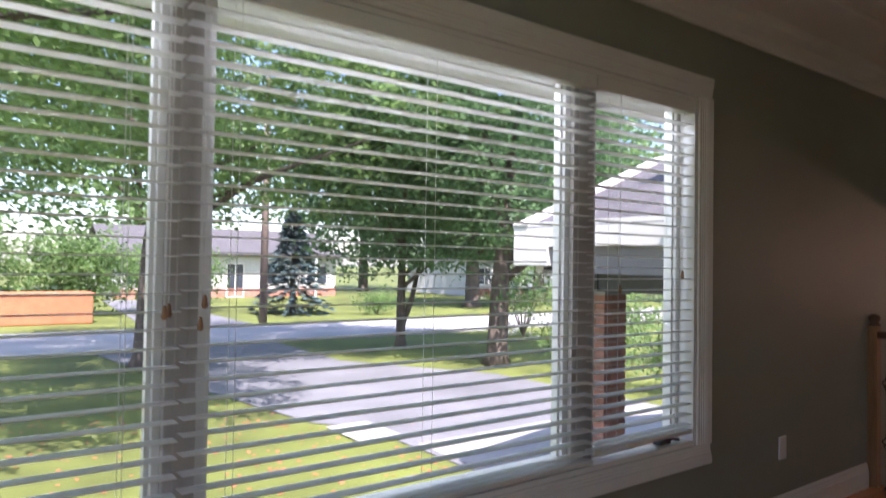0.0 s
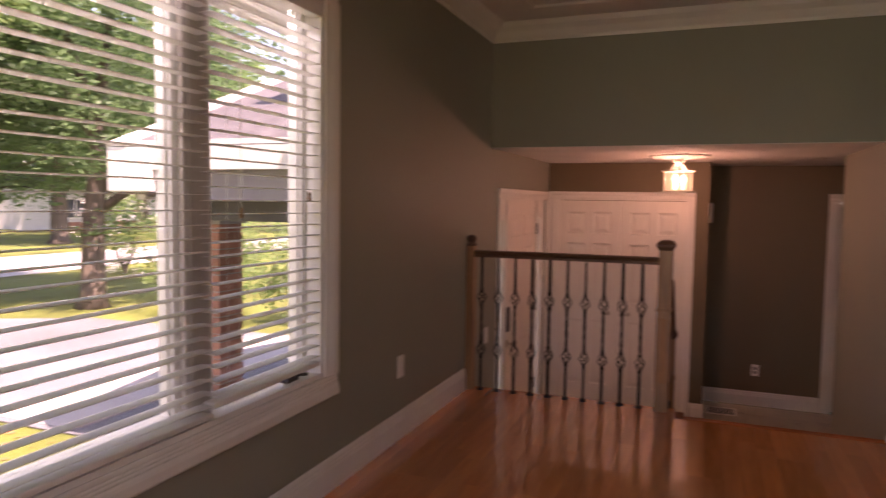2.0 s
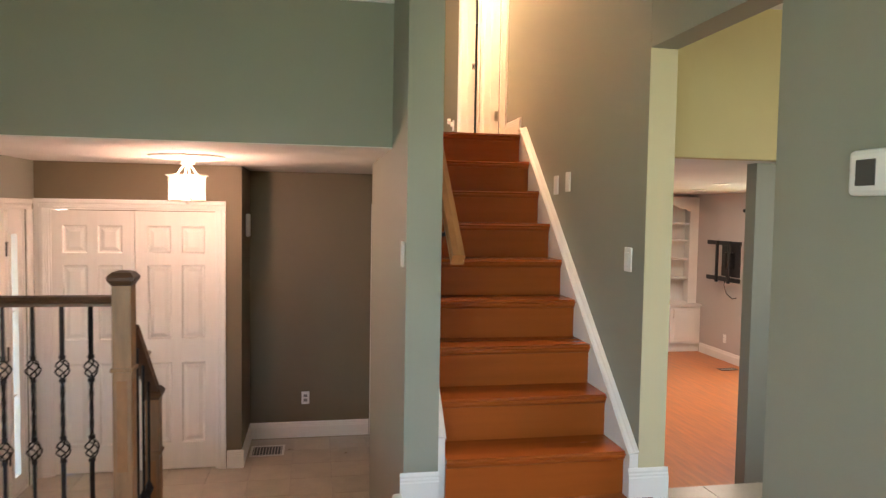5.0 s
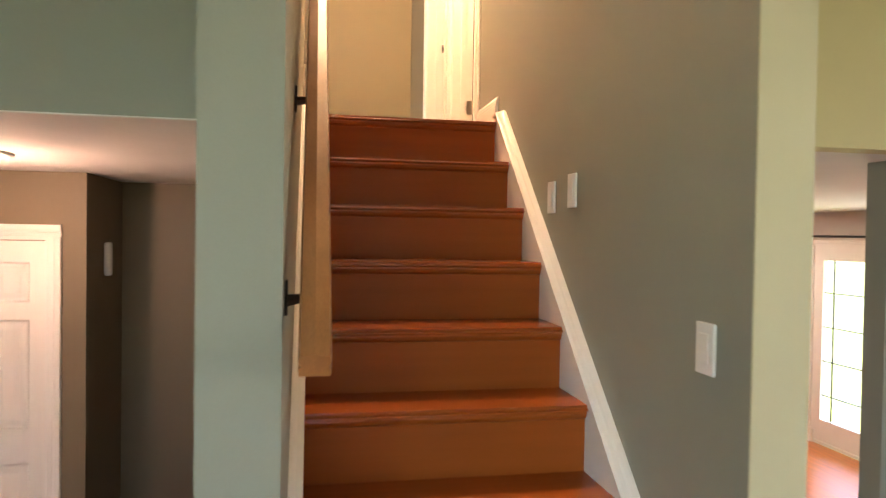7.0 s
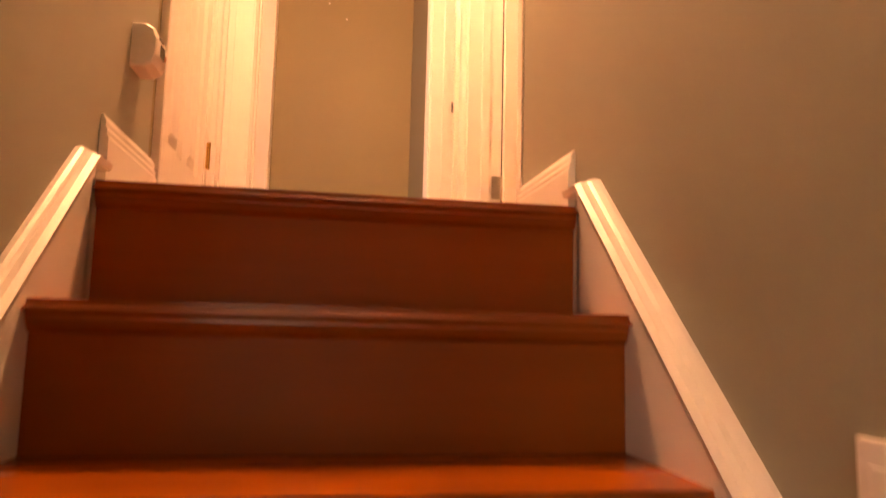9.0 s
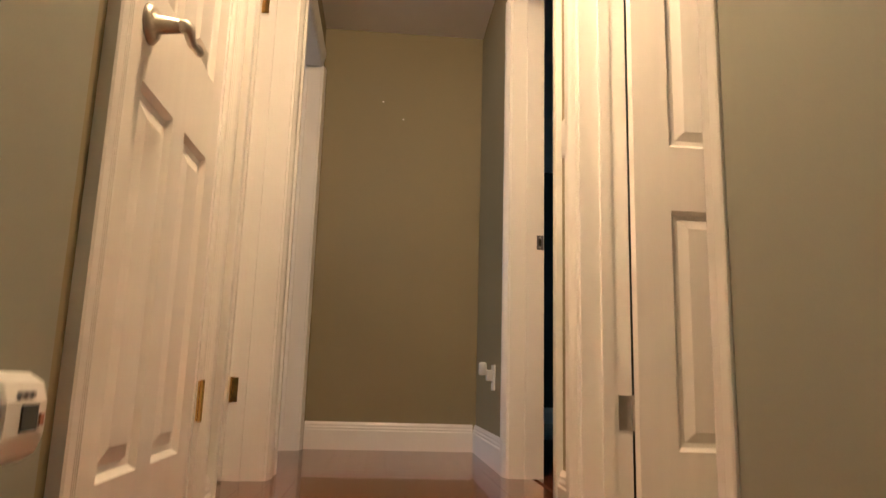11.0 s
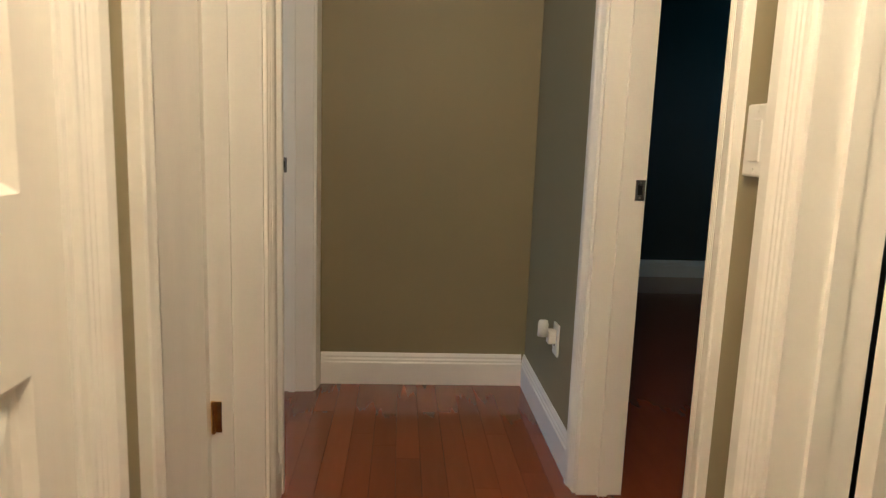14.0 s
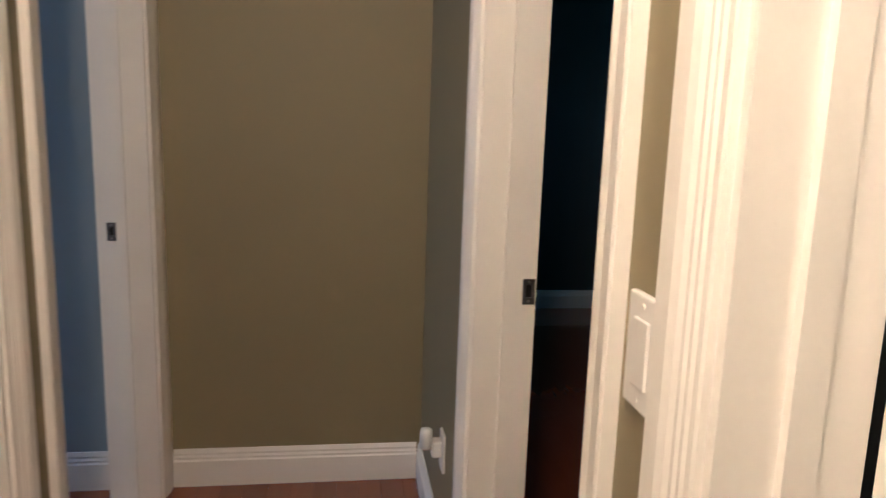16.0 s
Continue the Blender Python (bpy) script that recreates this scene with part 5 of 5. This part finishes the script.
def tree(name, base, height, trunk_r, crown, radii, clumps, per, size, material, label, fork=False):
    t = thing(name, (base[0], base[1], GZ), label, "tree", "garden trees")
    c = Vector(crown) - Vector((base[0], base[1], GZ))
    bm = bmesh.new()
    top = Vector((c.x * 0.6, c.y * 0.6, height))
    tube(bm, [(0, 0, -0.05), (0.0, 0.02, 0.25), (c.x * 0.1, c.y * 0.1, height * 0.35), (c.x * 0.3, c.y * 0.3, height * 0.65), top], [trunk_r * 1.5, trunk_r, trunk_r * 0.85, trunk_r * 0.6, trunk_r * 0.25], 10)
    for k in range(7):
        a = k * 0.9 + 0.4
        s = Vector((c.x * 0.25, c.y * 0.25, height * (0.38 + 0.07 * k)))
        e = c + Vector((math.cos(a) * radii[0] * 0.7, math.sin(a) * radii[1] * 0.7, (k - 3) * 0.2 * radii[2]))
        m = (s + e) / 2 + Vector((0, 0, 0.3))
        tube(bm, [s, m, e], [trunk_r * 0.45, trunk_r * 0.25, 0.02], 6)
    if fork:
        tube(bm, [(0, 0, 0.5), (0.1, 0.25, 1.2), (0.2, 0.5, 2.4)], [trunk_r * 0.7, trunk_r * 0.6, trunk_r * 0.3], 8)
    part("trunk", bm, M["bark"], t, smooth=True)
    bm = bmesh.new()
    leaf_cloud(bm, c, radii, clumps, per, size)
    part("crown", bm, material, t)
    return t


tree("maple_tree", (-16.8, 5.66), 4.2, 0.13, (-16.8, 5.8, 3.3), (3.0, 3.4, 2.5), 560, 40, 0.085, M["leafdark"], "small dark green maple with a forked trunk on the lawn", True)
tree("verge_tree", (-13.3, 5.95), 5.0, 0.24, (-13.2, 6.6, 4.4), (2.8, 3.6, 3.7), 640, 40, 0.085, M["leafdark"], "leafy tree with a thick trunk beside the driveway")
tree("street_tree", (-17.0, -0.7), 7.0, 0.2, (-17.0, 0.5, 6.0), (5.2, 8.0, 3.7), 1250, 40, 0.105, M["leaf"], "tall broad street tree shading the lawn")
tree("front_yard_tree", (-11.0, -9.0), 7.0, 0.3, (-10.5, -4.6, 5.6), (3.6, 4.8, 3.0), 760, 40, 0.085, M["leaf"], "broad leafy tree over the front lawn")
for k, (x, y, z, r) in enumerate(((-48, -22, 7, 8), (-52, -6, 8, 9), (-55, 8, 9, 9), (-50, 24, 8, 9), (-36, 30, 8, 8), (-30, 19, 6, 5), (-42, 42, 9, 10), (-24, 40, 8, 9))):
    tree("far_tree", (x, y), z, 0.4, (x, y, z), (r * 0.8, r, r * 0.85), 260, 22, 0.36, M["leafdark"] if k % 2 else M["leaf"], "tall distant leafy tree behind the houses")
sp = thing("blue_spruce", (-29.4, 8.4, GZ), "conical blue spruce across the road", "tree", "garden trees")
bm = bmesh.new()
tube(bm, [(0, 0, 0), (0, 0, 4.6)], [0.16, 0.02], 8)
part("trunk", bm, M["bark"], sp)
bm = bmesh.new()
for k in range(16):
    z = 0.35 + k * 0.27
    r = 1.75 * (1 - k / 17) + 0.12
    for j in range(26):
        a = rnd.uniform(0, 6.28)
        d = Vector((math.cos(a), math.sin(a), 0))
        for s in range(5):
            p = d * r * (0.3 + 0.17 * s) + Vector((0, 0, z - 0.10 * s + rnd.uniform(-0.05, 0.05)))
            w = Vector((-d.y, d.x, rnd.uniform(-0.4, 0.4))) * 0.13
            v = [bm.verts.new(p - d * 0.16), bm.verts.new(p + w), bm.verts.new(p + d * 0.2 - Vector((0, 0, 0.05))), bm.verts.new(p - w)]
            bm.faces.new(v)
part("needles", bm, M["spruce"], sp)
for x, y, r, h, lab in ((-17.5, 10.8, 1.1, 1.75, "tall green shrub covered in white blossoms"), (-12.0, 7.4, 1.1, 0.8, "rounded green garden shrub"), (-10.5, 6.3, 1.0, 1.4, "tall leafy shrub beyond the driveway"), (-8.6, 6.4, 1.0, 1.1, "green shrub along the driveway"), (-27.5, 11.5, 1.0, 0.8, "dark rounded shrub across the road"), (-11.5, 9.5, 1.6, 1.6, "large leafy shrub beyond the driveway"), (-31.5, -3.6, 2.5, 2.7, "tall dense hedge shrub across the road"), (-31.8, 0.4, 2.3, 2.5, "tall dense hedge shrub across the road"), (-32.2, 4.0, 2.2, 2.2, "tall dense hedge shrub across the road")):
    sh = thing("shrub", (x, y, GZ), lab, "shrub", "shrubs")
    bm = bmesh.new()
    for k in range(6):
        a = k * 1.05
        tube(bm, [(0, 0, 0), (math.cos(a) * r * 0.5, math.sin(a) * r * 0.5, h * 0.8)], [0.03, 0.01], 5)
    part("stems", bm, M["bark"], sh)
    bm = bmesh.new()
    leaf_cloud(bm, (0, 0, h * 0.75), (r, r, h * 0.7), 90 if r < 2 else 260, 22, 0.06 if r < 2 else 0.12, 0.3)
    part("leaves", bm, M["leaf"], sh)
    if "blossoms" in lab:
        bm = bmesh.new()
        leaf_cloud(bm, (0, 0, h * 0.75), (r * 1.03, r * 1.03, h * 0.73), 60, 14, 0.05, 0.9)
        part("blossoms", bm, M["blossom"], sh, "white blossoms")
up_ = thing("utility_pole", (-25.6, 5.5, GZ), "weathered wooden utility pole by the road", "utility pole")
bm = bmesh.new()
tube(bm, [(0, 0, 0), (0.02, 0.01, 9)], [0.15, 0.11], 10)
part("post", bm, M["pole"], up_, smooth=True)
bm = bmesh.new()
box(bm, -0.06, 0.06, -1.1, 1.1, 8.3, 8.42)
part("cross_arm", bm, M["pole"], up_)
ob = thing("orange_bin", (-28.6, -1.2, GZ), "orange storage bin across the road", "bin")
bm = bmesh.new()
box(bm, -0.7, 0.7, -1.5, 1.5, 0, 1.0, 0.05)
part("body", bm, M["orange"], ob)
bm = bmesh.new()
box(bm, -0.74, 0.74, -1.54, 1.54, 1.0, 1.07, 0.02)
part("lid", bm, M["orange"], ob)


def house(name, at, w, d, h, wallm, label):
    """A long low house; its front looks along +x."""
    hs = thing(name, at, label, "house", "houses across the road")
    bm = bmesh.new()
    box(bm, -d, 0, -w / 2, w / 2, 0, h)
    part("wall", bm, wallm, hs)
    bm = bmesh.new()
    sweep(bm, [(-0.5, 0.0), (-d / 2, 1.7), (-d + 0.5, 0.0), (-d + 0.5, -0.12), (-d / 2, 1.55), (-0.5, -0.12)], (0.0, -w / 2 - 0.4, h), (0.0, w / 2 + 0.4, h), (1.0, 0, 0), (0, 0, 1))
    box(bm, -0.6, 0.7, -w / 2 - 0.4, w / 2 + 0.4, h - 0.05, h + 0.12)
    part("roof", bm, M["shingle"], hs)
    n = int(w / 2.4)
    for k in range(n):
        y = -w / 2 + (k + 0.5) * w / n
        ww, z0, z1 = (0.5, 0.05, 2.05) if k == n // 2 else (0.7, 0.85, 2.0)
        bm = bmesh.new()
        for b in ((y - ww - 0.08, y - ww, z0, z1), (y + ww, y + ww + 0.08, z0, z1), (y - ww - 0.08, y + ww + 0.08, z1, z1 + 0.1), (y - ww - 0.08, y + ww + 0.08, z0 - 0.08, z0), (y - 0.03, y + 0.03, z0, z1)):
            box(bm, 0.0, 0.06, *b)
        wn_ = part("window", bm, M["trim"], hs)
        bm = bmesh.new()
        box(bm, 0.0, 0.03, y - ww, y + ww, z0, z1)
        part("pane", bm, M["winddark"], wn_)
    for k in range(4):
        bm = bmesh.new()
        y = -w / 2 + (k + 0.5) * w / 4
        box(bm, 0.5, 0.62, y - 0.07, y + 0.07, 0, h)
        part("porch_post", bm, M["trim"], hs)
    bm = bmesh.new()
    box(bm, 0.0, 0.05, -w / 2, w / 2, 0.0, 0.55)
    part("brick_skirt", bm, M["brick"], hs)
    return hs


house("bungalow", (-43.5, 11.0, GZ), 14, 8, 2.7, M["siding"], "white single-storey bungalow across the road")
house("bungalow", (-44.0, -14.0, GZ), 13, 8, 2.7, M["siding"], "pale bungalow with a brick skirt across the road")
house("bungalow", (-40.0, 34.0, GZ), 14, 8, 2.7, M["siding"], "pale bungalow further along the road")

# entry porch of this house
porch = tagged(new("entry_porch"), "gabled entry porch with white trim on brick pillars", "porch")
PX, PY0, PY1, PE, PS = -6.25, 0.05, 4.35, 1.50, 0.40
PM = (PY0 + PY1) / 2
ridge = PE + PS * (PM - PY0)
for s, ya in ((1, PY0), (-1, PY1)):
    d = Vector((0, s, PS)).normalized()
    n = Vector((0, -s * PS, 1)).normalized()
    bm = bmesh.new()
    sweep(bm, [(0, 0.02), (0, 0.14), (2.75, 0.14), (2.75, 0.02)], Vector((PX - 0.12, ya, PE)), Vector((PX - 0.12, PM, ridge)), (1, 0, 0), n)
    part("roof", bm, M["shingle"], porch)
    bm = bmesh.new()
    sweep(bm, [(-0.03, -0.14), (-0.03, 0.16), (0.02, 0.16), (0.02, -0.14)], Vector((PX - 0.12, ya, PE)), Vector((PX - 0.12, PM, ridge)), (1, 0, 0), n)
    sweep(bm, [(-0.02, -0.02), (-0.02, 0.018), (2.62, 0.018), (2.62, -0.02)], Vector((PX - 0.1, ya, PE)), Vector((PX - 0.1, PM, ridge)), (1, 0, 0), n)
    part("rake_board", bm, M["trim"], porch, "white rake board and soffit")
    bm = bmesh.new()
    sweep(bm, [(-0.03, 0.144), (-0.03, 0.168), (0.17, 0.168), (0.17, 0.144)], Vector((PX - 0.12, ya, PE)), Vector((PX - 0.12, PM, ridge)), (1, 0, 0), n)
    part("rake_cap", bm, M["trim"], porch, "white rake flashing")
    bm = bmesh.new()
    box(bm, PX - 0.14, XW - 0.17, ya - 0.03 * s - 0.02, ya - 0.03 * s + 0.02, PE - 0.05, PE + 0.17)
    part("gutter", bm, M["trim"], porch, "white eave gutter")
bm = bmesh.new()
box(bm, PX - 0.14, PX + 0.3, PY0 - 0.058, PY0 + 0.75, PE - 0.22, PE + 0.04, 0.01)
part("eave_return", bm, M["trim"], porch)
bm = bmesh.new()
box(bm, PX + 0.3, XW - 0.17, PY0 + 0.04, PY0 + 0.08, 1.22, PE + 0.02)
box(bm, PX + 0.1, XW - 0.17, PY0 + 0.08, PY1 - 0.1, 1.225, 1.245)
part("soffit", bm, M["porchsoffit"], porch, "porch soffit with the shade in its colour")
bm = bmesh.new()
for k in range(8):
    z0 = 1.22 + k * 0.14
    half_w = (ridge - z0 - 0.1) / PS
    half_w = min(half_w, (PY1 - PY0) / 2 - 0.1)
    if half_w > 0.1:
        box(bm, PX, PX + 0.10 + 0.008 * (k % 2), PM - half_w, PM + half_w, z0, z0 + 0.138)
part("gable_siding", bm, M["siding"], porch, "pale lapped gable siding")
bm = bmesh.new()
box(bm, PX - 0.02, PX + 0.30, PY0 + 0.6, PY1 - 0.6, 1.05, 1.22)
box(bm, PX + 0.3, XW - 0.16, PY0 + 0.62, PY0 + 0.85, 1.05, 1.22)
part("beam", bm, M["porchbeam"], porch, "porch beam coloured dark for the porch shade")
structure("porch_floor", [(PX - 0.3, XW - 0.16, 0.3, 3.6, GZ + 0.001, LOW - 0.03)], M["concrete"])
structure("wall_outside_entry", [(XW - 0.26, XW - 0.161, -8, 0.85, GZ, WZ0 - 0.2)], M["mortar"])
bmb = bmesh.new()
box(bmb, -0.105, 0.105, -0.049, 0.049, -0.032, 0.032, 0.004)
brick_me = mesh_of(bmb, "brick", M["brick"])
for py in (0.90, 3.1):
    pil = thing("brick_pillar", (PX + 0.16, py, LOW - 0.03), "red brick pillar holding up the entry porch", "pillar", "porch pillars")
    bm = bmesh.new()
    box(bm, -0.15, 0.15, -0.15, 0.15, 0, 1.82)
    part("mortar_core", bm, M["mortar"], pil)
    for k in range(24):
        z = 0.04 + k * 0.0745
        m = 1 if k % 2 else -1
        for x, y, rz in ((0.056 * m, -0.110, 0), (-0.056 * m, 0.110, 0), (-0.110, -0.056 * m, math.pi / 2), (0.110, 0.056 * m, math.pi / 2)):
            piece("brick", brick_me, pil, (x, y, z), rz)
    bm = bmesh.new()
    box(bm, -0.19, 0.19, -0.19, 0.19, 1.79, 1.822, 0.004)
    part("cap_stone", bm, M["concrete"], pil)
# fallen leaves on the lawn
bm = bmesh.new()
for _ in range(900):
    x, y = rnd.uniform(-13, -4.5), rnd.uniform(-8, 0.3)
    a, s = rnd.uniform(0, 6.28), rnd.uniform(0.025, 0.05)
    p = Vector((x, y, GZ + 0.012))
    u = Vector((math.cos(a), math.sin(a), rnd.uniform(-0.2, 0.2))) * s
    w = Vector((-math.sin(a), math.cos(a), rnd.uniform(-0.2, 0.2))) * s * 0.6
    bm.faces.new([bm.verts.new(p - u), bm.verts.new(p + w), bm.verts.new(p + u), bm.verts.new(p - w)])
solid("fallen_leaves", bm, M["orange"], "scattered orange and brown fallen leaves on the lawn", "leaves", kind="stuff")

# ---- floor pieces ----
PL = {}


def plank_mesh(length, width, material, key):
    k = (round(length, 3), key)
    if k not in PL:
        bm = bmesh.new()
        w, t = width / 2 - 0.0002, 0.012
        prof = [(-w, -t), (-w, -0.0003), (-w + 0.0003, 0.0), (w - 0.0003, 0.0), (w, -0.0003), (w, -t)]
        sweep(bm, prof, (0, 0.0004, 0), (0, length - 0.0004, 0), (1, 0, 0), (0, 0, 1))
        PL[k] = mesh_of(bm, "plank", material)
    return PL[k]


def lay(parent, x0, x1, y0, y1, z, width, material, key, ends=None):
    n = int(math.ceil((x1 - x0) / width - 1e-6))
    for i in range(n):
        xc = x0 + (i + 0.5) * width
        end = ends(xc) if ends else y1
        y = y0
        while y < end - 0.02:
            length = min(rnd.choice((0.5, 0.7, 0.8, 0.9, 1.1, 1.3)), end - y)
            if end - y - length < 0.2:
                length = end - y
            piece("plank", plank_mesh(length, width, material, key), parent, (xc, y, z))
            y += length


fl = bpy.data.objects["floor_living"]
lay(fl, XW, XW + 43 * 0.083, -2.6, 0.055, 0.0, 0.083, M["floorwood"], "living", lambda x: 0.245 if x < -2.1 else 0.055)
bm = bmesh.new()
for i in range(43):
    y = -6.5
    while y < -2.6 - 1e-6:
        e = min(y + rnd.choice((0.5, 0.7, 0.9, 1.1)), -2.6)
        x = XW + i * 0.083
        box(bm, x + 0.0004, x + 0.0826, y + 0.0004, e - 0.0004, -0.012, 0)
        y = e
solid("far_planks", bm, M["floorwood"], "rest of the reddish cherry plank floor", kind="stuff").parent = fl
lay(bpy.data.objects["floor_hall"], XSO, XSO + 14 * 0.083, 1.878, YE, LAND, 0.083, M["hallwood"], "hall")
bm = bmesh.new()
box(bm, XH + 0.004, 0.186, E_[0] + 0.014, E_[1] - 0.014, LAND, LAND + 0.009, 0.003)
solid("trim_threshold_bathroom", bm, M["railwood"], kind="structure")
structure("floor_bathroom", [(0.188, 1.92, 2.2, 3.24, LAND + 0.001, LAND + 0.006)], M["tile"])
bm = bmesh.new()
box(bm, XR - 0.03, 0.112, -0.91, -0.05, 0.0, 0.008, 0.003)
solid("trim_threshold", bm, M["stairwood"], kind="structure")
bmt = bmesh.new()
box(bmt, -0.1535, 0.1535, -0.1535, 0.1535, -0.008, 0.0, 0.0015)
tile_me = mesh_of(bmt, "tile", M["tile"])
ff = bpy.data.objects["floor_foyer"]
for i in range(11):
    for j in range(10):
        piece("tile", tile_me, ff, (XW + 0.155 + i * 0.31, 0.30 + j * 0.31, LOW))
fk = bpy.data.objects["floor_kitchen"]
for i in range(5):
    for j in range(7):
        piece("tile", tile_me, fk, (0.27 + i * 0.31, -0.10 - j * 0.31, 0.0))
